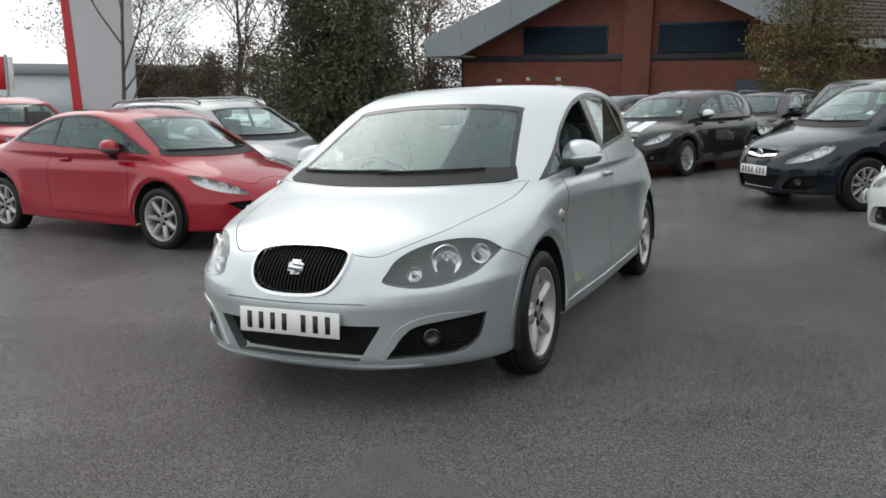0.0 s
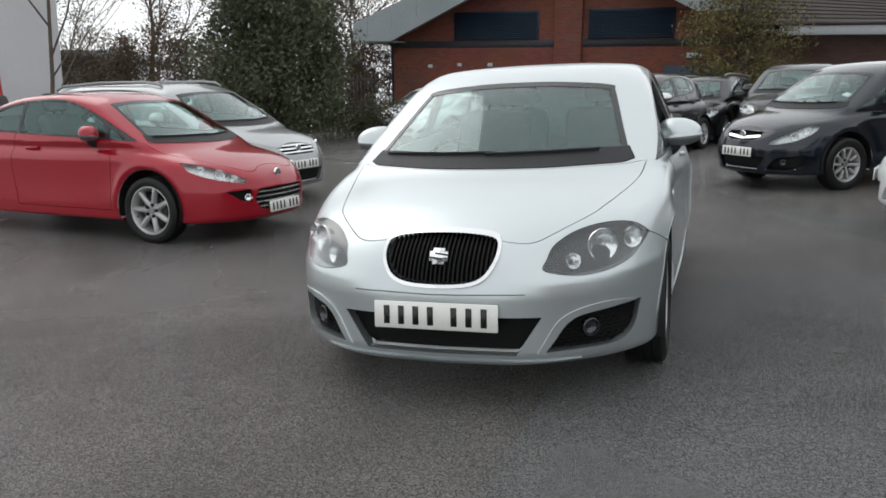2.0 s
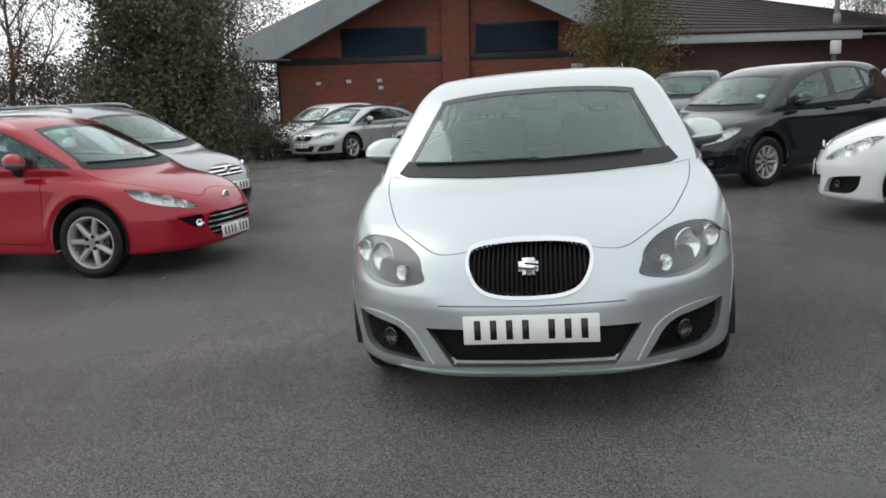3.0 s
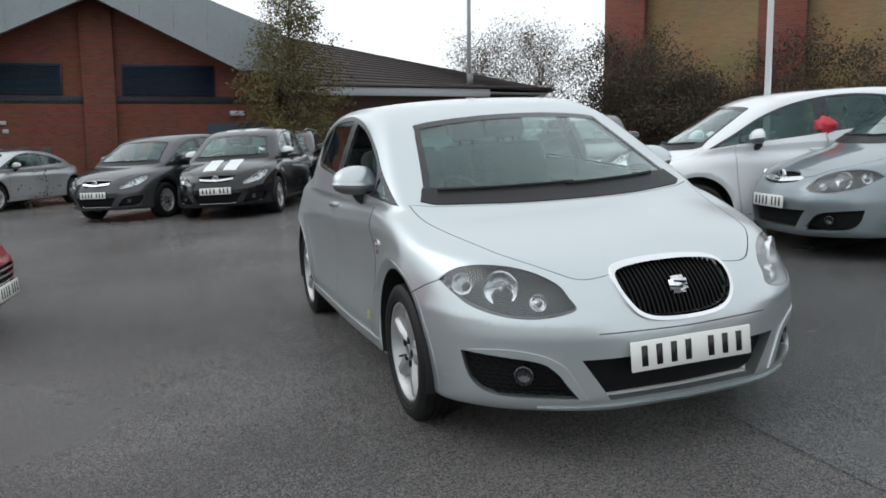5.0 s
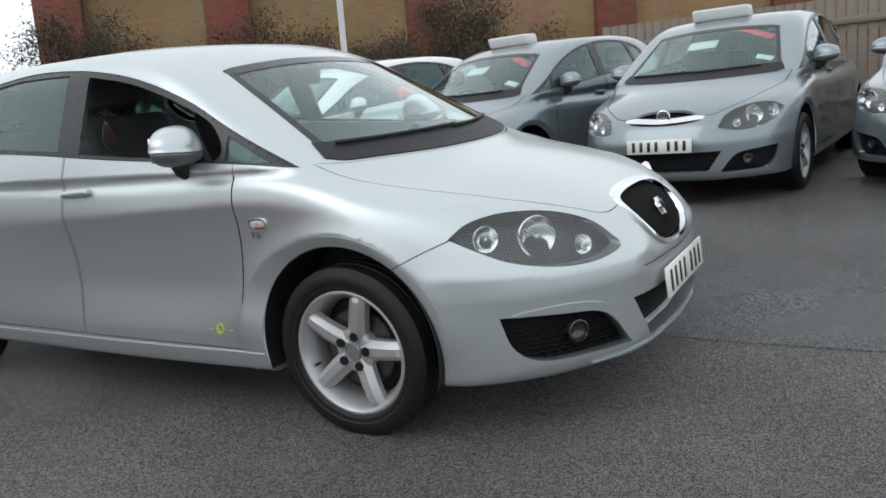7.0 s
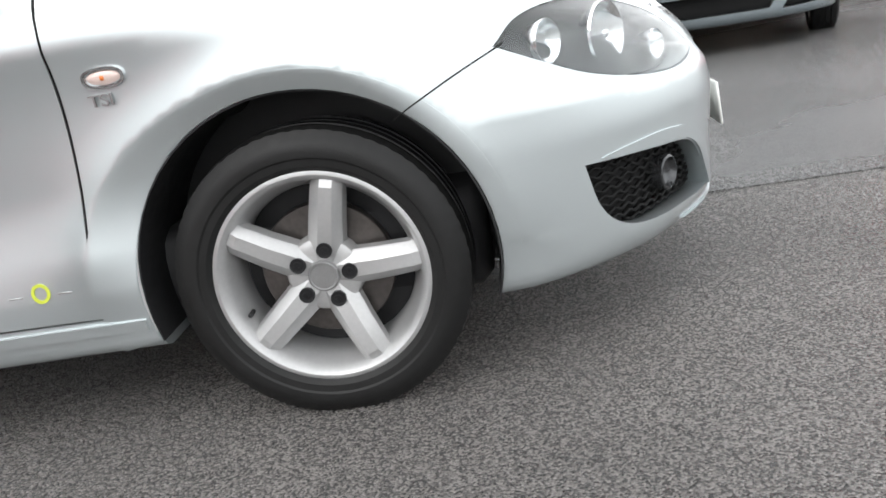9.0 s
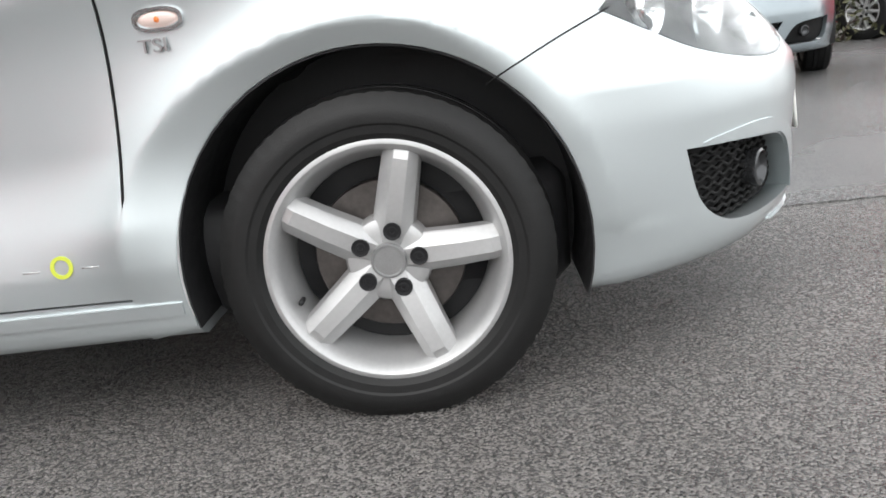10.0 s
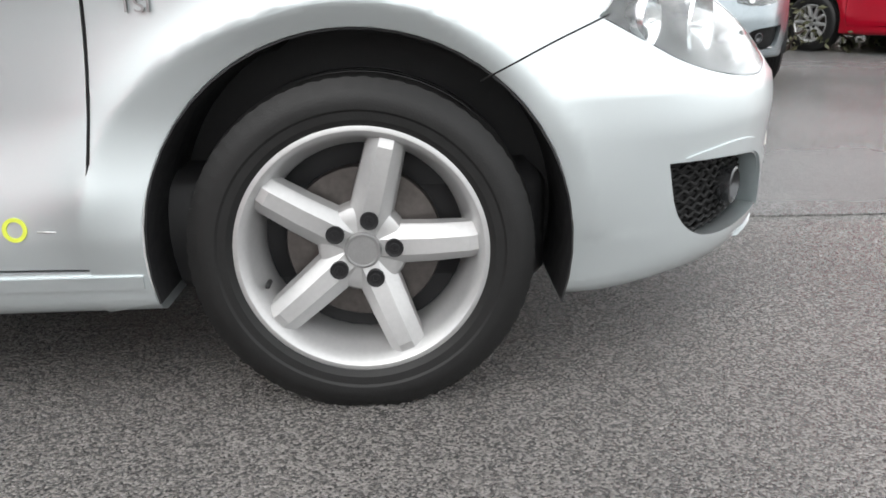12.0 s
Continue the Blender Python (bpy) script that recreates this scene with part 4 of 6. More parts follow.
def wheel(parent, at, kind, r, rim=0.215, w=0.205, turn=0.0, cover=None):
    """A wheel whose outer face looks to +x; kind: number of spokes and whether they are ridged."""
    key = (kind, r, rim, w)
    if key not in WHEELS:
        n, ridge, wide = kind
        cap = lathe([(0.062, 0.0), (0.0662, 0.0), (0.0662, 0.0265), (0.0685, 0.028), (0.0685, 0.0305), (0.066, 0.0325), (0.056, 0.033)], 40)
        hub = lathe([(0.020, 0.082), (0.048, 0.081), (0.0555, 0.076), (0.0585, 0.068), (0.0600, 0.055), (0.0605, 0.031), (0.030, 0.031)], 48)
        barrel = lathe([(w * 0.40, rim + 0.008), (w * 0.415, rim + 0.009), (w * 0.43, rim + 0.004), (w * 0.43, rim - 0.003), (w * 0.39, rim - 0.012), (w * 0.30, rim - 0.018), (w * 0.20, rim - 0.030), (w * 0.05, rim - 0.036), (-w * 0.38, rim - 0.030),
                        (-w * 0.42, rim + 0.006), (-w * 0.38, rim + 0.006), (-w * 0.30, rim - 0.020), (w * 0.2, rim - 0.024), (w * 0.34, rim + 0.002)], 72, closed=True)
        disc = lathe([(0.012, 0.06), (0.018, 0.062), (0.018, 0.140), (0.014, 0.142), (-0.006, 0.142), (-0.010, 0.140), (-0.010, 0.06), (0.012, 0.06)], 48)
        back = lathe([(-0.03, 0.0), (-0.03, 0.185), (-0.045, 0.19), (-0.045, 0.0)], 32)
        bolt = lathe([(0.030, 0.0165), (0.0615, 0.0165), (0.0622, 0.0155), (0.0608, 0.0125), (0.0608, 0.0092), (0.0622, 0.0085), (0.0622, 0.0045), (0.0600, 0.004), (0.0600, 0.0)], 18)
        WHEELS[key] = dict(tyre=tyre_mesh(r, rim, w), barrel=barrel, hub=hub, cap=cap, disc=disc, back=back, bolt=bolt,
                           spoke=spoke_mesh(0.030, rim - 0.001, wide * 1.10, wide * 0.92, 0.0625, w * 0.40, 0.040, ridge))
    k = WHEELS[key]
    n = kind[0]
    tyre = part("wheel", k["tyre"], RUBBER, parent, "black road tyre on an alloy wheel", at=at)
    rimo = part("rim", k["barrel"], ALLOY, tyre, "silver alloy rim")
    part("hub", k["hub"], ALLOY, tyre)
    part("centre_cap", k["cap"], CAP_GREY, tyre, "plain round centre cap", at=Matrix.Translation((0.004, 0, 0)))
    part("brake_disc", k["disc"], STEEL, tyre, "dull steel brake disc")
    part("backplate", k["back"], PLASTIC, tyre)
    for i in range(n):
        a = turn + 2 * math.pi * i / n
        part("spoke", k["spoke"], ALLOY, tyre, at=Matrix.Rotation(a, 4, "X"))
    for i in range(5):
        a = turn + 2 * math.pi * i / 5
        part("wheel_bolt", k["bolt"], BOLT_BLACK, tyre, at=Matrix.Translation((0.0112, -0.056 * math.sin(a), 0.056 * math.cos(a))))
    a = turn + math.pi * 0.69
    part("valve", tube([(0.045, 0, 0), (0.07, 0, 0)], 0.005, 8), PLASTIC, tyre, at=Matrix.Translation((0, -math.sin(a) * (rim - 0.035), math.cos(a) * (rim - 0.035))))
    return tyre


def plate_part(parent, x, y, z, w=0.52, h=0.111, lean=0.0, yaw=0.0):
    """A number plate whose writing is plain bars."""
    bm = soft_box(-w / 2, w / 2, -0.004, 0.004, 0, h, 0.003, 1)
    p = part("number_plate", bm, PLATE, parent, "white number plate with plain black bars", at=pose(x, y, z, lean, 0, yaw))
    me = None
    xs = [-0.205, -0.143, -0.081, -0.019, 0.080, 0.142, 0.204]
    for cx in xs:
        if me is None:
            bm = soft_box(-0.0125, 0.0125, -0.0055, -0.0042, h * 0.16, h * 0.84, 0.0, 1)
            bar = part("bar", bm, INK, p, at=Matrix.Translation((cx * w / 0.52, 0, 0)))
            me = bar.data
        else:
            part("bar", me, INK, p, at=Matrix.Translation((cx * w / 0.52, 0, 0)))
    return p


def seat_bm(w=0.50):
    bm = soft_box(-w / 2, w / 2, -0.28, 0.24, 0.10, 0.27, 0.06, 3)
    for q in (soft_box(-w / 2, w / 2, -0.06, 0.09, 0.0, 0.62, 0.055, 3), soft_box(-0.14, 0.14, -0.05, 0.06, 0.66, 0.85, 0.045, 3), soft_box(-0.06, -0.045, -0.005, 0.01, 0.58, 0.70, 0.004, 1), soft_box(0.045, 0.06, -0.005, 0.01, 0.58, 0.70, 0.004, 1)):
        me = bpy.data.meshes.new("tmp")
        bmesh.ops.transform(q, matrix=pose(0, 0.24, 0.22, -20) if q else Matrix(), verts=q.verts)
        q.to_mesh(me)
        q.free()
        bm.from_mesh(me)
        bpy.data.meshes.remove(me)
    for q in bm.faces:
        q.smooth = True
    return bm


CABIN = {}


def cabin(parent, s, floor=0.45, belt=0.95):
    """Seats, dashboard and steering wheel inside a car, dark."""
    if "seat" not in CABIN:
        b = seat_bm()
        me = bpy.data.meshes.new("seat")
        b.to_mesh(me)
        b.free()
        CABIN["seat"] = me
    y0 = s["screen"][0][1]
    for x in (-0.37, 0.37):
        part("front_seat", CABIN["seat"], CLOTH, parent, "dark cloth front seat", at=pose(x, y0 + 1.18, 0.38))
    for x in (-0.40, 0.40):
        part("rear_seat", CABIN["seat"], CLOTH, parent, "dark cloth rear seat", at=pose(x, y0 + 2.0, 0.36))
    part("dashboard", soft_box(-0.66, 0.66, y0 + 0.20, y0 + 0.62, 0.62, belt - 0.02, 0.07, 4), DASH, parent, "dark plastic dashboard")
    pts = [(0.185 * math.cos(a), 0.185 * math.sin(a)) for a in np.linspace(0, 2 * math.pi, 33)]
    part("steering_wheel", tube([(px, 0, pz) for px, pz in pts], 0.014, 8), DASH, parent, at=pose(-0.37, y0 + 0.72, belt - 0.09, 25))


def line_inside(me, f):
    """Gives the faces well inside the skin the cabin's lining."""
    me.materials.append(LINER)
    mid = np.empty(len(me.polygons) * 3)
    me.polygons.foreach_get("center", mid)
    deep = f(*mid.reshape(-1, 3).T) < -0.035
    me.polygons.foreach_set("material_index", deep.astype(np.int32))


def build_car(name, m, s, d, body_paint, label, category="car", group="", fine=0.035, wheel_kind=(5, False, 0.06)):
    """A car from its proportions s and its details d (outlines in the views named beside them)."""
    f = body_field(s)
    car = thing(name, m, label, category, group)
    y0, y1 = s["length"]
    hw = s["half_w"]
    folds = [(s["crease"], -0.05, 1.9)] + ([(lambda y: 0.566 + 0.03 * (y + 0.55), -0.9, -0.36)] if s["ridge"] else [])
    v, q = surface(f, (-hw - 0.06, y0 - 0.06, 0.1), (hw + 0.06, y1 + 0.08, s["height"] + 0.06), fine, folds)
    v2, q2 = surface(lambda x, y, z: smax(smax(f(x, y, z) + 0.05, 0.42 - z, 0.05), np.maximum(np.maximum(s["screen"][0][1] + 0.16 - y, y - (y1 - 0.25)), s["arch"] + 0.07 - np.minimum(np.hypot(y, z - s["arch_z"]), np.hypot(y - s["wheelbase"], z - s["arch_z"]))), 0.05), (-hw, y0, 0.3), (hw, y1, s["height"]), 0.04 if fine < 0.025 else 0.06)
    shell = part("body", mesh_of("body", np.concatenate([v, v2]), [tuple(k) for k in q] + [tuple(k[::-1] + len(v)) for k in q2]), body_paint, car, d.get("body_label", ""))
    wb, wz, ar = s["wheelbase"], s["arch_z"], s["arch"]
    cuts = []
    hh = max(fine, 0.02)
    for sx in (-1, 1):
        for ya in (0, wb):
            cuts.append(drum(sx * (s["track"] - 0.16), sx * (hw + 0.2), ya, wz, ar))

    def both(outline, view, out, inn, h=hh, holes=()):
        me = patch(f, outline, view, out, inn, h, holes)
        return me, mirror_x(me)

    def add(pair, nm, material, lab=""):
        obs = []
        for me in pair:
            field_normals(me, f)
            obs.append(part(nm, me, material, car, lab))
        return obs

    # side windows
    dlo = rounded(d["dlo"], 5)
    cuts += both(dlo, "right", 0.05, -0.12)
    panes = [rounded(o, 5) for o in d["panes"]]
    add(both(inset(dlo, 0.002), "right", -0.003, -0.022, holes=panes), "window_frame", TRIM, "dark window surround")
    shut = d.get("open", ())
    for i, o in enumerate(panes):
        if i not in shut:
            for ob in add(both(inset(o, -0.004), "right", -0.008, -0.012), "side_window", GLASS, "tinted side window, its reflections coloured teal"):
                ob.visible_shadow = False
    # windscreen with its dark border, rear window
    ws = rounded(d["screen"], 6)
    cuts.append(patch(f, ws, "front", 0.05, -0.32, hh))
    inner = inset(ws, d.get("border", 0.03))
    field = lambda me: field_normals(me, f)
    part("windscreen_border", field(patch(f, inset(ws, 0.002), "front", 0.002, -0.008, hh, [inner])), CERAMIC, car)
    glass = part("windscreen", field(patch(f, inset(inner, -0.002), "front", 0.0, -0.005, hh)), GLASS, car, "clear laminated windscreen, its reflections coloured teal")
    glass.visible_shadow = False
    rw = rounded(d["back"], 5)
    cuts.append(patch(f, rw, "back", 0.05, -0.32, hh))
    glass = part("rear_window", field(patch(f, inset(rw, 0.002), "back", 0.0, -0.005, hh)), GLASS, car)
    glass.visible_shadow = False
    # lamps
    hl = rounded(d["headlight"], 5)
    cuts += both(hl, "front_right", 0.05, -d.get("lamp_depth", 0.075), h=0.02)
    add(both(inset(hl, 0.002), "front_right", -0.052, -0.056, h=0.02), "lamp_housing", LAMP_GREY if not d.get("bright_lamp") else LAMP_SILVER, "headlamp housing")
    for ob in add(both(inset(hl, 0.0025), "front_right", -0.001, -0.004, h=0.02), "headlight", LENS, "clear headlamp lens"):
        ob.visible_shadow = False
    for u, z, r in d["bowls"]:
        for sx, view in ((-1, "front_right"), (1, "front_left")):
            uu, vv, dd = (np.array(a, float) for a in VIEWS[view])
            o = uu * u + vv * z - dd * 1.8
            p, ok = ray_hit(f, o[None], dd[None], -0.05, 2.5)
            rot = Matrix.Rotation(math.atan2(-dd[1], -dd[0]), 4, "Z")
            bowl = lathe([(-0.002, 0.0), (0.002, r * 0.4), (0.016, r * 0.8), (0.034, r), (0.036, r * 1.07), (0.030, r * 1.1), (-0.004, r * 0.8)], 28)
            part("lamp_reflector", bowl, REFLECTOR, car, at=Matrix.Translation(p[0]) @ rot)
            bulb = lathe([(0.004, 0.0), (0.03, r * 0.16), (0.036, r * 0.12), (0.04, 0.0)], 12)
            part("bulb", bulb, CHROME, car, at=Matrix.Translation(p[0]) @ rot)
    # grille, lower intake, fog lamps
    for nm, key, depth, ring in (("grille", "grille", 0.05, d.get("grille_ring", 0.016)), ("lower_intake", "intake", 0.06, 0)):
        if key not in d:
            continue
        o = rounded(d[key], 5)
        cuts.append(patch(f, o, "front", 0.05, -depth, 0.02))
        part(nm, field(patch(f, inset(o, 0.002), "front", -depth + 0.012, -depth, 0.03)), MESH_BLACK, car, "black plastic " + nm.replace("_", " "))
        if ring:
            part("grille_surround", field(patch(f, inset(o, -ring), "front", 0.010, -0.012, 0.012, [inset(o, 0.003)])), CHROME if d.get("chrome_ring", True) else body_paint, car, "bright grille surround")
        bars = d.get(key + "_bars", 0)
        lo, hi = o.min(0), o.max(0)
        for i in range(bars):
            z = lo[1] + (hi[1] - lo[1]) * (i + 0.7) / (bars + 0.4)
            xs = [x for x in np.linspace(lo[0], hi[0], 60) if within(np.array([[x, z]]), o)[0]]
            if len(xs) > 2:
                b = ribbon([(xs[0] + 0.004, z), (0, z - d.get("bar_dip", 0.0)), (xs[-1] - 0.004, z)], d.get("bar_w", 0.014))
                part("grille_bar", field(patch(f, b, "front", -0.004, -0.02, 0.03)), d.get("bar_mat", CHROME), car)
    if "fog" in d:
        o = rounded(d["fog"], 5)
        cuts += both(o, "front_right", 0.05, -0.06, h=0.02)
        add(both(inset(o, 0.002), "front_right", -0.048, -0.058, h=0.03), "fog_recess", MESH_BLACK)
        u, z, r = d["fog_lamp"]
        for view in ("front_right", "front_left"):
            uu, vv, dd = (np.array(a, float) for a in VIEWS[view])
            p, ok = ray_hit(f, (uu * u + vv * z - dd * 1.8)[None], dd[None], -0.05, 2.5)
            part("fog_lamp", lathe([(0.0, r), (0.032, r), (0.034, r * 0.86), (0.022, r * 0.7), (0.014, r * 0.3), (0.012, 0)], 24), d.get("fog_mat", REFLECTOR), car, at=Matrix.Translation(p[0]) @ Matrix.Rotation(math.atan2(-dd[1], -dd[0]), 4, "Z"))
    # bonnet and doors as panels of their own
    hood = rounded(d["hood"], 5)
    gap = d.get("gap", 0.004)
    cuts.append(patch(f, hood, "top", 0.04, -0.022, 0.04))
    part("bonnet", field(patch(f, inset(hood, gap), "top", 0.0, -0.018, hh)), body_paint, car, d.get("hood_label", ""))
    if "cowl" in d:
        part("cowl", field(patch(f, rounded(d["cowl"], 5), "top", 0.004, -0.008, 0.03)), PLASTIC, car, "black plastic cowl below the windscreen")
    for o in d.get("slits", ()):
        view, pts = o[0], o[1:]
        line = ribbon(pts, gap * 1.1)
        cuts += both(line, view, 0.02, -0.02, h=0.03)
    for view, material, lev, o, nm in d.get("trims", ()):
        add(both(rounded(o, 4), view, lev, -0.004, h=0.02), nm, material)
    for o in d.get("tail_lamps", ()):
        add(both(rounded(o, 5), "right", 0.003, -0.008, h=0.03), "tail_light", RED_LENS, "red tail light")
    carve(shell, cuts)
    line_inside(shell.data, f)
    # doors are cut out of the shell and hung back with a gap
    for o in d["doors"]:
        o = rounded(o, 4)
        for hole, skin in zip(both(o, "right", 0.06, -0.09, h=0.05), both(inset(o, gap), "right", 0.06, -0.09, h=0.05)):
            door = part("door", shell.data.copy(), None, car)
            carve(door, [skin], "INTERSECT")
            field_normals(door.data, f)
            carve(shell, [hole])
    field_normals(shell.data, f)
    # dark lining of the wheel arches
    arc = np.radians(np.linspace(-15, 197, 30))
    for sx in (-1, 1):
        for ya in (0, wb):
            verts, faces, n = [], [], len(arc)
            for x, r in ((sx * (s["track"] + 0.10), ar - 0.004), (sx * (s["track"] - 0.155), ar - 0.004), (sx * (s["track"] - 0.155), 0.02), (sx * (s["track"] - 0.159), 0.02), (sx * (s["track"] - 0.159), ar - 0.001), (sx * (s["track"] + 0.10), ar - 0.001)):
                verts += [(x, ya + r * math.cos(a), wz + r * math.sin(a)) for a in arc]
            for k in range(6):
                faces += [(k * n + i, k * n + i + 1, (k + 1) % 6 * n + i + 1, (k + 1) % 6 * n + i) for i in range(n - 1)]
            part("arch_liner", mesh_fixed("arch_liner", verts, faces), PLASTIC, car)
    # mirrors
    mx, my, mz = d["mirror"]
    for sx in (-1, 1):
        halves = []
        for upper in (True, False):
            bm = bmesh.new()
            bmesh.ops.create_uvsphere(bm, u_segments=32, v_segments=24, radius=1)
            bmesh.ops.bisect_plane(bm, geom=bm.verts[:] + bm.edges[:] + bm.faces[:], plane_co=(0, 0, 0), plane_no=(0, 0, 1), clear_inner=upper, clear_outer=not upper)
            bmesh.ops.edgeloop_fill(bm, edges=[e for e in bm.edges if e.is_boundary])
            for w in bm.verts:
                x, y, z = w.co
                y = y if y < 0.2 else 0.2 + (y - 0.2) * 0.10
                z = math.copysign(abs(z) ** 0.85, z)
                top = 0.098 - 0.022 * x if upper else 0.050
                w.co = (math.copysign(abs(x) ** 0.8, x) * 0.120 * (1 if upper else 0.97), y * (0.10 if upper else 0.097) - 0.025 * x, z * top - 0.012 + 0.012 * x - (0 if upper else 0.002))
            if sx < 0:
                bmesh.ops.scale(bm, vec=(-1, 1, 1), verts=bm.verts)
            bmesh.ops.recalc_face_normals(bm, faces=bm.faces)
            for w in bm.faces:
                w.smooth = len(w.verts) < 8
            halves.append(bm)
        mo = part("door_mirror", halves[0], d.get("mirror_mat", body_paint), car, "rounded door mirror", at=pose(sx * mx, my, mz))
        part("mirror_shell", halves[1], MIRROR_GREY if d.get("mirror_dark") else body_paint, mo, "lower half of the mirror housing")
        part("mirror_foot", tube([(-sx * 0.01, 0.0, -0.045), (-sx * 0.03, 0.005, -0.075), (-sx * 0.06, 0.0, -0.095), (-sx * 0.11, -0.01, -0.098)], 0.034, 12), PLASTIC, mo)
        part("mirror_glass", soft_box(-0.095, 0.095, 0.0262, 0.0290, -0.038, 0.050, 0.0, 1), CHROME, mo, "mirror glass", at=pose(0, 0, 0, 0, 0, -11 * sx))
    for y, z in d.get("handles", ()):
        for sx, view in ((-1, "right"), (1, "left")):
            uu, vv, dd = (np.array(a, float) for a in VIEWS[view])
            p, ok = ray_hit(f, (uu * y + vv * z - dd * 1.8)[None], dd[None], 0.0, 2.5)
            part("door_handle", soft_box(-0.016, 0.02, -0.085, 0.085, -0.013, 0.013, 0.011, 3), body_paint, car, at=Matrix.Translation(p[0]) @ pose(sx * 0.012, 0, 0, -3))
    # badge and plate
    if "badge" in d:
        z, r = d["badge"]
        p, ok = ray_hit(f, np.array([[0, -1.8, z]]), np.array([[0, 1.0, 0]]), 0.0, 2.5)
        part("badge", lathe([(-0.004, r), (0.010, r), (0.013, r * 0.9), (0.012, r * 0.8), (0.010, r * 0.74), (0.010, 0)], 28), CHROME, car, "plain round chrome badge", at=Matrix.Translation(p[0] + np.array([0, -0.004, 0])) @ pose(0, 0, 0, -14, 0, -90))
    if "plate" in d:
        z = d["plate"]
        p, ok = ray_hit(f, np.array([[0.0, -1.8, z + 0.055], [0.24, -1.8, z + 0.055]]), np.array([[0, 1.0, 0]] * 2), 0.0, 2.5)
        plate_part(car, 0, min(p[0][1], p[1][1] - 0.02) - 0.012, z, lean=d.get("plate_lean", 0))
    for sx in (-1, 1):
        for ya in (0, wb):
            wheel(car, pose(sx * s["track"], ya, s["wheel_r"] - 0.009, 0, 0, 0 if sx > 0 else 180), wheel_kind, s["wheel_r"], d.get("rim", 0.215), turn=radians(d.get("spoke_turn", 10)) * sx)
    cabin(car, s, belt=s["belt"])
    for a, b in ((-0.60, 0.02), (-0.02, 0.52)):
        xs = np.linspace(a, b, 9)
        rest = np.stack([xs, s["screen"][0][1] + 0.045 + 0.45 * xs**2 + 0.02 * (xs - a), np.full(9, 1.8)], 1)
        at, _ = ray_hit(f, rest, np.repeat([[0, 0, -1.0]], 9, 0), 0.012, 1.6)
        part("wiper", tube([tuple(q) for q in at], 0.007, 6), PLASTIC, car)
    under = soft_box(-hw + 0.18, hw - 0.18, y0 + 0.62, y1 - 0.5, 0.19, 0.42, 0.03, 1)
    part("underbody", under, PLASTIC, car)
    return car, f


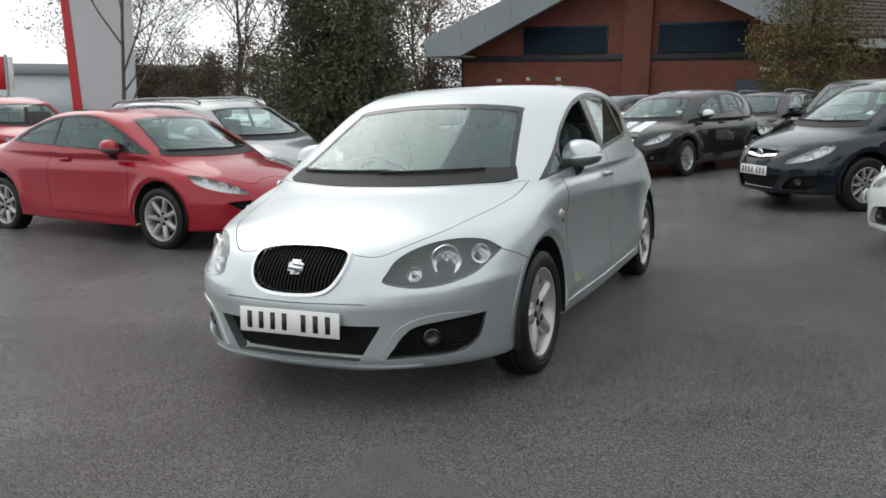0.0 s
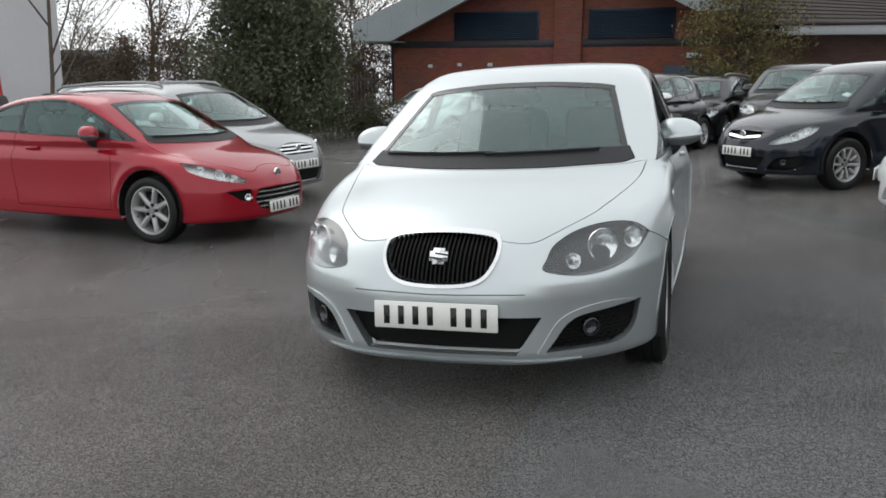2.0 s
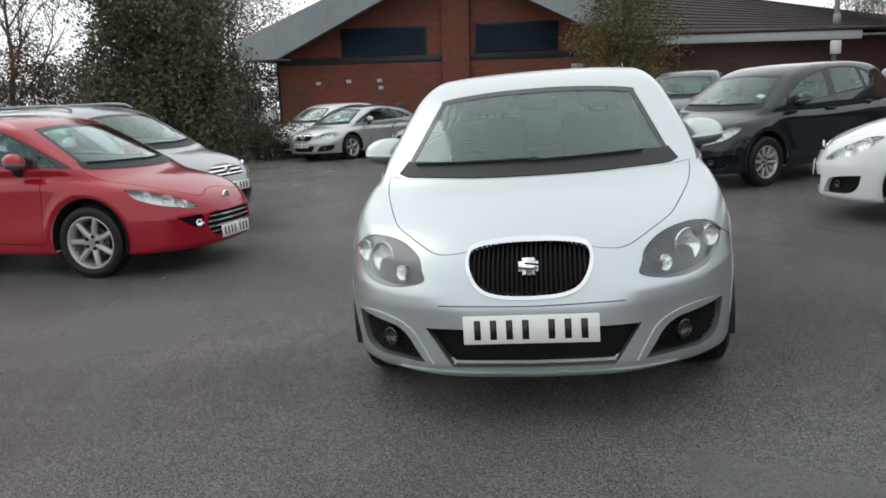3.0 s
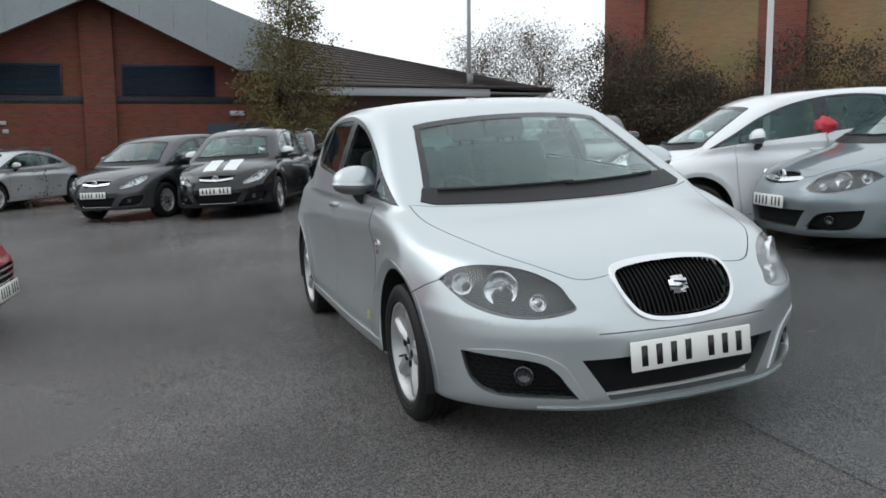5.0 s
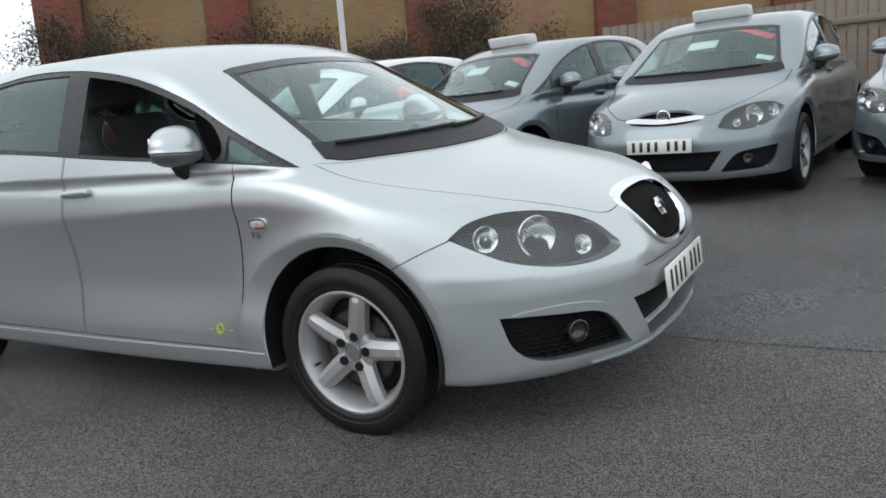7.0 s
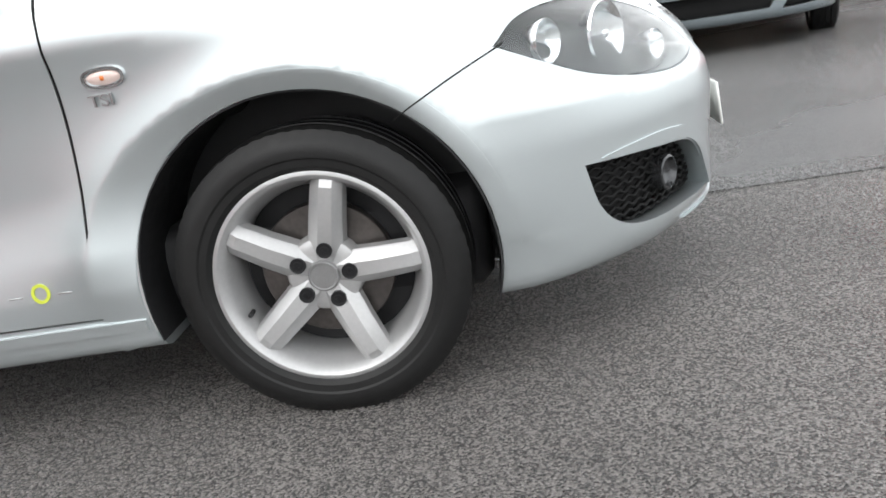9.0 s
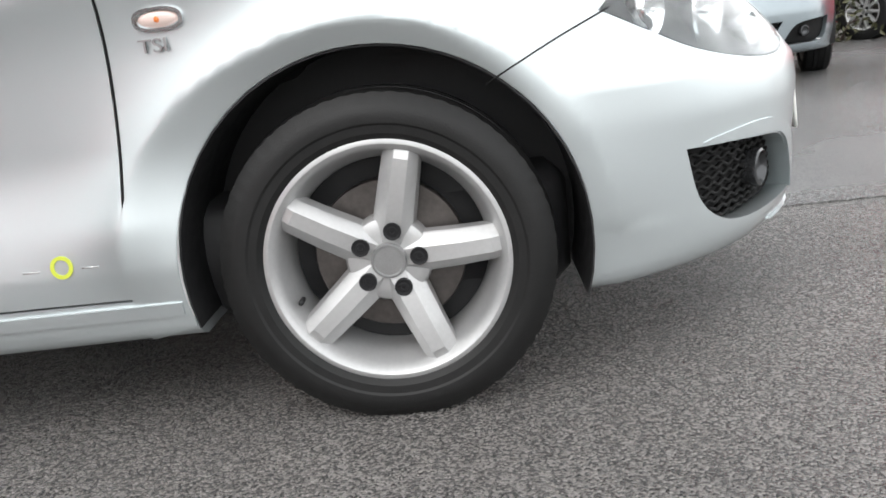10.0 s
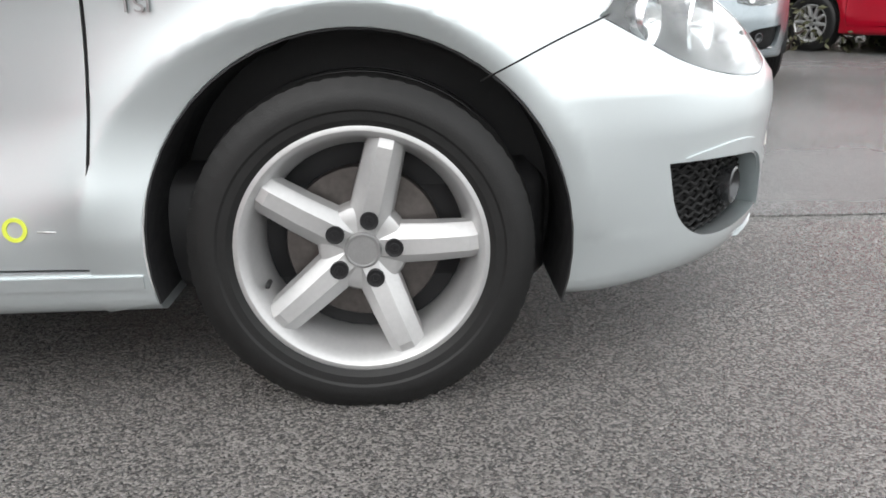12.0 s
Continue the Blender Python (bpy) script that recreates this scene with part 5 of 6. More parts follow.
# ---- the silver hatchback ----
LEON = spec(hollow=0.036, hollow_w=0.09, lean=0.20, flare=0.030, flare_w=0.075, arch=0.369, arch_z=0.313, wheel_r=0.308, lip_tail=0.055, ridge=0.024, shoulder=0.08, edge=0.07, track=0.757)
HATCH = dict(
    body_label="pale silver metallic body shell",
    dlo=[(0.15, 0.94, 1), (0.42, 0.97), (1.06, 1.012), (1.59, 1.056), (2.22, 1.098), (2.36, 1.16), (2.385, 1.24), (2.31, 1.30), (2.1, 1.365), (1.8, 1.398), (1.54, 1.398), (1.25, 1.37), (0.97, 1.312), (0.69, 1.212), (0.44, 1.083)],
    panes=[[(0.25, 0.962, 1), (0.46, 0.983, 1), (0.46, 1.068, 1)],
           [(0.51, 0.988), (0.9, 1.014), (1.28, 1.045, 1), (1.29, 1.352, 1), (1.02, 1.300), (0.73, 1.203), (0.53, 1.10)],
           [(1.42, 1.062, 1), (1.8, 1.088), (2.09, 1.107, 1), (2.04, 1.355, 1), (1.8, 1.378), (1.43, 1.372, 1)],
           [(2.14, 1.112, 1), (2.24, 1.125), (2.34, 1.20), (2.34, 1.245), (2.25, 1.298), (2.10, 1.338, 1)]],
    open=(1,),
    screen=[(-0.665, 0.968, 1), (-0.3, 0.962), (0, 0.958), (0.3, 0.962), (0.665, 0.968, 1), (0.60, 1.13), (0.54, 1.28), (0.505, 1.317), (0.25, 1.342), (0, 1.348), (-0.25, 1.342), (-0.505, 1.317), (-0.54, 1.28), (-0.60, 1.13)],
    border=0.026,
    back=[(-0.5, 1.0), (0.5, 1.0), (0.45, 1.23), (-0.45, 1.23)],
    headlight=[(-0.392, 0.69, 1), (-0.322, 0.731), (-0.224, 0.747), (-0.112, 0.742), (0.0, 0.72), (0.096, 0.68), (0.142, 0.635), (0.168, 0.594), (0.072, 0.570), (-0.028, 0.567), (-0.14, 0.58), (-0.242, 0.607), (-0.322, 0.648)],
    bowls=[(-0.118, 0.665, 0.062), (-0.280, 0.678, 0.040), (0.03, 0.618, 0.030)],
    grille=[(-0.21, 0.716), (-0.11, 0.729), (0, 0.732), (0.11, 0.729), (0.21, 0.716), (0.238, 0.687), (0.23, 0.63), (0.19, 0.572), (0.12, 0.546), (0, 0.540), (-0.12, 0.546), (-0.19, 0.572), (-0.23, 0.63), (-0.238, 0.687)],
    grille_ring=0.011,
    intake=[(-0.42, 0.414, 1), (0.42, 0.414, 1), (0.318, 0.256, 1), (-0.318, 0.256, 1)],
    fog=[(-0.286, 0.432, 1), (-0.108, 0.422), (0.04, 0.403), (0.11, 0.352), (0.175, 0.265, 1), (0.02, 0.267), (-0.136, 0.270), (-0.212, 0.292), (-0.258, 0.340)],
    fog_mat=FOG_DARK, fog_lamp=(-0.03, 0.348, 0.038),
    hood=[(0.745, 0.13, 1), (0.715, -0.07), (0.605, -0.455), (0.555, -0.565), (0.49, -0.655), (0.43, -0.725), (0.385, -0.765), (0.33, -0.785), (0.25, -0.785), (0.20, -0.76), (0.11, -0.738), (0, -0.733),
          (-0.11, -0.738), (-0.20, -0.76), (-0.25, -0.785), (-0.33, -0.785), (-0.385, -0.765), (-0.43, -0.725), (-0.49, -0.655), (-0.555, -0.565), (-0.605, -0.455), (-0.715, -0.07), (-0.745, 0.13, 1), (-0.6, 0.025), (-0.3, -0.105), (0, -0.145), (0.3, -0.105), (0.6, 0.025)],
    doors=[[(0.462, 0.285, 1), (1.365, 0.295, 1), (1.365, 1.20, 1), (0.9, 1.14), (0.6, 1.05), (0.42, 1.01, 1), (0.414, 0.80), (0.437, 0.47)],
           [(1.371, 0.295, 1), (2.02, 0.302, 1), (2.08, 0.46), (2.17, 0.62), (2.25, 0.71), (2.29, 0.85), (2.27, 1.12, 1), (2.2, 1.20, 1), (1.371, 1.20, 1)]],
    cowl=[(0.69, 0.112, 1), (0.6, 0.034), (0.3, -0.096), (0, -0.137), (-0.3, -0.096), (-0.6, 0.034), (-0.69, 0.112, 1), (-0.655, 0.192, 1), (-0.6, 0.155), (-0.3, 0.03), (0, -0.008), (0.3, 0.03), (0.6, 0.155), (0.655, 0.192, 1)],
    slits=[("front", (-0.36, 0.508), (0, 0.502), (0.36, 0.508))],
    trims=[("right", SILVER, 0.007, [(0.375, 0.250, 1), (2.12, 0.262, 1), (2.12, 0.284, 1), (0.375, 0.274, 1)], "sill_strip")],
    tail_lamps=[[(3.0, 0.95), (3.16, 0.93), (3.2, 1.05), (3.05, 1.08)]],
    mirror=(0.872, 0.655, 1.04), mirror_dark=True, handles=[(1.27, 0.893)],
    plate=0.362, rim=0.2185, spoke_turn=14)
HATCH["plate_lean"] = -4
def ring_of(outer, inner, x0, x1):
    """A flat ring solid in the y-z plane between two closed lines."""
    n = len(outer)
    verts = [(x, *q) for x in (x0, x1) for q in (*outer, *inner)]
    k = 2 * n
    faces = []
    for i in range(n):
        j = (i + 1) % n
        faces += [(i, j, n + j, n + i), (k + i, k + n + i, k + n + j, k + j), (i, k + i, k + j, j), (n + i, n + j, k + n + j, k + n + i)]
    return mesh_fixed("ring", verts, faces)


def oval(a, b, n=28, p=2.6):
    t = np.linspace(0, 2 * np.pi, n, endpoint=False)
    c, s = np.cos(t), np.sin(t)
    return np.stack([a * np.sign(c) * np.abs(c) ** (2 / p), b * np.sign(s) * np.abs(s) ** (2 / p)], 1)


def text_mesh(words, size, depth):
    cu = bpy.data.curves.new("text", "FONT")
    cu.body, cu.size, cu.extrude, cu.align_x = words, size, depth, "CENTER"
    ob = new("text", cu)
    me = bpy.data.meshes.new_from_object(ob.evaluated_get(bpy.context.evaluated_depsgraph_get()))
    bpy.data.objects.remove(ob)
    return me


def main_car():
    car, f = build_car("hatchback", on_lot(0, 0), LEON, HATCH, SILVER, "silver five-door hatchback with open front windows on wet tarmac", "car", fine=0.0185, wheel_kind=(5, True, 0.070))
    # upright slats in the grille
    o = rounded(HATCH["grille"], 5)
    bar = None
    for x in np.linspace(-0.215, 0.215, 24):
        zs = [z for z in np.linspace(0.52, 0.75, 90) if within(np.array([[x, z]]), inset(o, 0.006))[0]]
        line = ribbon([(x, zs[0]), (x, (zs[0] + zs[-1]) / 2), (x, zs[-1])], 0.0065, 3)
        part("grille_slat", field_normals(patch(f, line, "front", -0.006, -0.03, 0.03), f), MESH_BLACK, car)
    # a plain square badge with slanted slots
    p, _ = ray_hit(f, np.array([[0, -1.8, 0.645]]), np.array([[0, 1.0, 0]]), 0.0, 2.5)
    bm = soft_box(-0.038, 0.038, -0.006, 0.004, -0.034, 0.034, 0.0, 1)
    bmesh.ops.bevel(bm, geom=[e for e in bm.edges if abs(e.verts[0].co.y - e.verts[1].co.y) > 0.005], offset=0.014, segments=4, affect="EDGES")
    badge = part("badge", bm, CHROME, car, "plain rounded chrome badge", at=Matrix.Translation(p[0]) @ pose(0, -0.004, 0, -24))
    for z, a, b in ((0.0105, -0.018, 0.0382), (-0.0105, -0.0382, 0.018)):
        bm = soft_box(a, b, -0.0075, -0.0058, z - 0.0028, z + 0.0028, 0.0, 1)
        part("slot", bm, PLASTIC, badge, at=pose(0, 0, 0, 0, 8, 0))
    # side repeaters, lettering, round green badge on both flanks
    for sx, view in ((-1, "right"), (1, "left")):
        uu, vv, dd = (np.array(a, float) for a in VIEWS[view])

        def spot(y, z):
            q, _ = ray_hit(f, (uu * y + vv * z - dd * 1.8)[None], dd[None], 0.0, 2.5)
            g = gradient(f, q)[0]
            g /= np.linalg.norm(g)
            x = Vector(g)
            yy = Vector((0, 0, 1)).cross(x).normalized()
            return Matrix.Translation(q[0]) @ Matrix((x, yy, x.cross(yy))).transposed().to_4x4()
        at = spot(0.318, 0.760)
        lamp = part("side_repeater", ring_of(oval(0.043, 0.020), oval(0.036, 0.014), -0.003, 0.006), CHROME, car, "oval side repeater with clear lens", at=at)
        bm = bmesh.new()
        bmesh.ops.create_uvsphere(bm, u_segments=20, v_segments=10, radius=1)
        bmesh.ops.scale(bm, vec=(0.008, 0.036, 0.014), verts=bm.verts)
        part("repeater_lens", bm, mat("repeater_lens", (0.7, 0.55, 0.5), 0.1, coat=1.0) if sx < 0 else bpy.data.materials["repeater_lens"], lamp)
        bm = bmesh.new()
        bmesh.ops.create_uvsphere(bm, u_segments=12, v_segments=8, radius=1)
        bmesh.ops.scale(bm, vec=(0.010, 0.008, 0.008), verts=bm.verts)
        part("repeater_bulb", bm, AMBER, lamp)
        word = text_mesh("TSI", 0.032, 0.0018)
        part("lettering", word, CAP_GREY, car, "raised chrome letters TSI", at=spot(0.334, 0.708) @ Matrix(((0, 0, 1, 0.006), (1, 0, 0, 0), (0, 1, 0, 0), (0, 0, 0, 1))) @ Matrix.Diagonal((1.25, 1, 1, 1)))
        ring = part("eco_badge", ring_of(oval(0.021, 0.021, 28, 2), oval(0.014, 0.014, 28, 2), -0.001, 0.0022), LIME, car, "small lime green ring badge", at=spot(0.575, 0.362))
        for k, y in enumerate((0.632, 0.522)):
            b = soft_box(-0.0005, 0.001, -0.016, 0.016, -0.0015, 0.0015, 0.0, 1)
            part("badge_bar", b, ALLOY, car, at=spot(y, 0.358))
    # brow over each fog recess, running down its inner side, and ribs of its black mesh
    fog = rounded(HATCH["fog"], 5)
    brow = rounded([(-0.25, 0.437), (-0.10, 0.452), (0.03, 0.437), (0.118, 0.398), (0.166, 0.333), (0.205, 0.262, 1), (0.178, 0.262, 1), (0.135, 0.318), (0.095, 0.372), (0.03, 0.409), (-0.10, 0.427)], 4)
    me = patch(f, brow, "front_right", 0.006, -0.02, 0.012)
    for k in (me, mirror_x(me)):
        part("fog_surround", field_normals(k, f), SILVER, car, "raised silver brow beside the fog lamp")
    for i in range(9):
        z = 0.278 + i * 0.0165
        us = [u for u in np.linspace(-0.29, 0.18, 95) if within(np.array([[u, z]]), inset(fog, 0.004))[0]]
        n = max(3, int((us[-1] - us[0]) / 0.018))
        line = [(us[0] + (us[-1] - us[0]) * j / n, z + 0.004 * (-1) ** (i + j)) for j in range(n + 1)]
        me = patch(f, ribbon(line, 0.0055, 3), "front_right", -0.038, -0.050, 0.03)
        for k in (me, mirror_x(me)):
            part("mesh_rib", k, MESH_BLACK, car)
    # flat pressed lips round the wheel arches
    arcs = {0.0: (-14, 192), LEON["wheelbase"]: (-8, 186)}
    for ya, (a0, a1) in arcs.items():
        a = np.radians(np.linspace(a0, a1, 60))
        wide = 0.039 + LEON["lip_tail"] * step((1.3 - a) / 1.0) * (ya == 0)
        ring = np.concatenate([np.stack([ya + r * np.cos(b), LEON["arch_z"] + r * np.sin(b)], 1) for r, b in ((LEON["arch"] + 0.001, a), ((LEON["arch"] + wide)[::-1], a[::-1]))])
        me = patch(f, ring, "right", 0.002, -0.006, 0.012)
        for k in (me, mirror_x(me)):
            part("arch_lip", field_normals(k, f), SILVER, car, "flat pressed lip of the wheel arch")
    # Black strip on the skin, painted in place of a shaded gap.
    seam = patch(f, ribbon([(-0.428, 0.693), (-0.331, 0.654), (-0.235, 0.609), (-0.206, 0.592)], 0.003, 4), "right", 0.0028, -0.004, 0.012)
    for k in (seam, mirror_x(seam)):
        part("gap_strip", k, MESH_BLACK, car, "black strip painted as the shaded gap between wing and bumper")
    # Another black strip over the cut door gap, painted to deepen its shade.
    seam = patch(f, ribbon([(0.4145, 0.93), (0.4145, 0.80), (0.437, 0.47), (0.460, 0.288)], 0.004, 6), "right", 0.0008, -0.004, 0.012)
    for k in (seam, mirror_x(seam)):
        part("gap_strip", k, MESH_BLACK, car, "black strip painted as shade in the gap before the front door")
    part("interior_mirror", soft_box(-0.11, 0.11, -0.012, 0.012, -0.035, 0.035, 0.012, 2), PLASTIC, car, at=pose(0, 0.72, 1.262, 15))
    part("lower_lip", field_normals(patch(f, rounded([(-0.56, 0.228, 1), (-0.3, 0.212), (0, 0.208), (0.3, 0.212), (0.56, 0.228, 1), (0.3, 0.229), (0, 0.228), (-0.3, 0.231)], 5), "front", 0.006, -0.01, 0.03), f), SILVER, car)
    return car


main_car()


# ---- the other cars ----
def scaled(o, a, b):
    return [(q[0] * a, q[1] * b, *q[2:]) for q in o]


def details(sx, sy, sz, **changes):
    """The hatchback's outlines fitted to other proportions."""
    d = dict(HATCH)
    for k in ("dlo",):
        d[k] = scaled(d[k], sy, sz)
    for k in ("panes", "doors"):
        d[k] = [scaled(o, sy, sz) for o in d[k]]
    for k in ("screen", "back", "grille", "intake"):
        d[k] = scaled(d[k], sx, sz)
    for k in ("headlight", "fog"):
        d[k] = scaled(d[k], (sx + sy) / 2, sz)
    d["hood"], d["cowl"] = scaled(d["hood"], sx, sy), scaled(d["cowl"], sx, sy)
    d["bowls"] = [(u * (sx + sy) / 2, z * sz, r) for u, z, r in d["bowls"]]
    u, z, r = d["fog_lamp"]
    d["fog_lamp"] = (u * (sx + sy) / 2, z * sz, r)
    d["tail_lamps"] = [scaled(o, sy, sz) for o in d["tail_lamps"]]
    d["handles"] = [(1.27 * sy, 0.88 * sz), (2.1 * sy, 0.92 * sz)]
    d["mirror"] = (0.90 * sx, 0.64 * sy, 1.03 * sz)
    d["plate"], d["gap"], d["open"] = 0.40 * sz, 0.006, ()
    for k in ("slits", "trims", "body_label"):
        d.pop(k, None)
    d["grille_ring"] = 0.0
    d.update(changes)
    return d


def repaint(car, old, material):
    """Gives a copied car another body colour."""
    for ob in car.children_recursive:
        if ob.type == "MESH" and ob.data.materials and ob.data.materials[0] == old:
            ob.material_slots[0].link = "OBJECT"
            ob.material_slots[0].material = material
    return car


def another(car, m, label, old=None, material=None):
    c = copy_thing(car, m)
    tagged(c, label)
    return repaint(c, old, material) if material else c


ROW = "cars parked round the lot"
wing_grille = dict(grille=[(-0.30, 0.705, 1), (0, 0.715), (0.30, 0.705, 1), (0.24, 0.62), (0, 0.605), (-0.24, 0.62)], grille_bars=1, bar_w=0.03, bar_dip=0.02, badge=(0.665, 0.052), hood_label="")


# small hatchbacks
k = (0.965, 0.972, 1.02)
SUPER, SUPER_D = spec(*k), details(*k, **wing_grille)
SUPER_D.update(bright_lamp=True, plate=0.415, rim=0.2, headlight=scaled([(-0.40, 0.80, 1), (-0.30, 0.80), (-0.20, 0.77), (-0.08, 0.72), (0.06, 0.66), (0.15, 0.60), (0.10, 0.58), (-0.04, 0.60), (-0.18, 0.635), (-0.30, 0.69), (-0.38, 0.75)], 0.95, 0.97),
               bowls=[(-0.12, 0.655, 0.05), (-0.26, 0.72, 0.045)])
navy, _ = build_car("small_hatchback", on_lot(2.06, 7.28, -52), SUPER, SUPER_D, NAVY, "dark navy blue small hatchback with silver wheels", "car", ROW, 0.035, (10, False, 0.034))
another(navy, on_lot(-2.54, 12.3, -35), "dark grey small hatchback before the brick hall", NAVY, GREY_PAINT)
striped = another(navy, on_lot(-0.77, 11.0, -21.5), "black small hatchback with white bonnet stripes", NAVY, BLACK_PAINT)
white = another(navy, on_lot(3.38, 4.12, -106.6), "glossy white small hatchback in the row", NAVY, WHITE_PAINT)
another(navy, on_lot(-11.6, 7.1, 75), "red hatchback parked far across the lot", NAVY, RED)
another(navy, on_lot(-7.6, 18.9, -29), "white car mostly hidden behind a cabriolet", NAVY, WHITE_PAINT)
another(navy, on_lot(-17.1, 20.4, 40), "white car far off beyond the hedge", NAVY, WHITE_PAINT)
another(navy, on_lot(-11.6, 4.6, 80), "dark grey car at the edge of the lot", NAVY, DARK_PAINT)
another(navy, on_lot(5.46, 9.77, -30.4), "dark grey hatchback behind a navy one", NAVY, GREY_PAINT)
another(navy, on_lot(7.44, -5.22, 120), "bright red hatchback standing across the lot", NAVY, RED)
F_SUPER = body_field(SUPER)
for x in (-0.17, 0.17):
    for view, o, nm in (("top", [(x - 0.11, -0.62, 1), (x + 0.11, -0.62, 1), (x + 0.11, -0.2, 1), (x + 0.11, 0.0, 1), (x - 0.11, 0.0, 1)], "bonnet_stripe"), ("top", [(x - 0.11, 0.85, 1), (x + 0.11, 0.85, 1), (x + 0.11, 2.6, 1), (x - 0.11, 2.6, 1)], "roof_stripe")):
        me = field_normals(patch(F_SUPER, rounded(o, 2), view, 0.003, -0.004, 0.05), F_SUPER)
        part(nm, me, WHITE_PAINT, striped, "broad white stripe")
for ob in striped.children:
    if ob.name.startswith("door_mirror"):
        ob.material_slots[0].link = "OBJECT"
        ob.material_slots[0].material = WHITE_PAINT

# mid-size hatchbacks in the row
k = (1.025, 1.04, 1.03)
ASTRA, ASTRA_D = spec(*k), details(*k, **wing_grille)
ASTRA_D.update(bright_lamp=False, plate=0.445, grille=[(-0.36, 0.75, 1), (0, 0.758), (0.36, 0.75, 1), (0.28, 0.675), (0, 0.65), (-0.28, 0.675)], badge=(0.715, 0.058), bar_w=0.035,
               intake=[(-0.46, 0.44, 1), (0.46, 0.44, 1), (0.36, 0.29, 1), (-0.36, 0.29, 1)])
silver_a, F_ASTRA = build_car("row_hatchback", on_lot(4.35, -0.03, -95), ASTRA, ASTRA_D, ASTRA_SILVER, "blue-silver hatchback with a sale board on its roof", "car", ROW, 0.03, (5, True, 0.07))
silver_b = another(silver_a, on_lot(4.27, 2.30, -103), "blue-silver hatchback with red window sticker and sale board")
silver_c = another(silver_a, on_lot(4.68, -2.18, -104.3), "blue-silver hatchback at the end of the row")


def note(car, f, x, y, w, h, material, name, lab, roll=0.0):
    """A paper or sticker lying just inside the windscreen."""
    q, _ = ray_hit(f, np.array([[x, y, 2.2]]), np.array([[0, 0, -1.0]]), -0.012, 2.0)
    n = Vector(gradient(f, q)[0]).normalized()
    u = n.cross(Vector((1, 0, 0))).normalized()
    m = Matrix.Translation(q[0]) @ Matrix((u.cross(n), u, n)).transposed().to_4x4() @ pose(0, 0, 0, 0, 0, roll)
    part(name, soft_box(-w / 2, w / 2, -h / 2, h / 2, -0.001, 0.001, 0.0, 1), material, car, lab, at=m)


def window_notes(car, f):
    """Papers and stickers inside a windscreen, and a white board on the roof."""
    note(car, f, 0.36, 0.60, 0.40, 0.085, STICKER_RED, "window_sticker", "red sale sticker across the glass corner", -28)
    note(car, f, 0.44, 0.70, 0.12, 0.05, PAPER, "window_note", "small white paper", -28)
    note(car, f, 0.52, 0.24, 0.14, 0.07, PAPER, "window_note", "small white paper", -10)
    note(car, f, -0.05, 0.42, 0.26, 0.14, PAPER, "price_card", "white price card behind the glass")
    b = part("sale_board", soft_box(-0.26, 0.26, -0.10, 0.10, 0.0, 0.11, 0.02, 2), WHITE_METAL, car, "white wedge sale board on the roof", at=pose(-0.05, 1.05, 1.475))
    b.data.transform(Matrix(((1, 0, 0, 0), (0, 1, -0.35, 0.02), (0, 0, 1, 0), (0, 0, 0, 1))))


for c in (silver_a, silver_b):
    window_notes(c, F_ASTRA)
for c in (navy, white, striped):
    note(c, F_SUPER, 0.50, 0.27, 0.10, 0.07, PAPER, "window_note", "small white paper at the glass corner", -12)

# red coupe with a folding metal roof
k = (0.99, 1.01, 0.985)
COUPE = spec(*k, rear=((0.95, 2.95), (1.33, 2.10)), roof=curve((0.4, 1.32), (0.8, 1.385), (1.2, 1.415), (1.7, 1.395), (2.3, 1.30), (3.2, 1.10)), hood=curve((-1.0, 0.55), (-0.87, 0.63), (-0.72, 0.71), (-0.5, 0.80), (-0.2, 0.88), (0.1, 0.95), (0.4, 0.985), (1.0, 0.98), (2.2, 1.02), (3.0, 1.03), (3.4, 0.95)))
COUPE_D = details(*k, bright_lamp=True, rim=0.225)
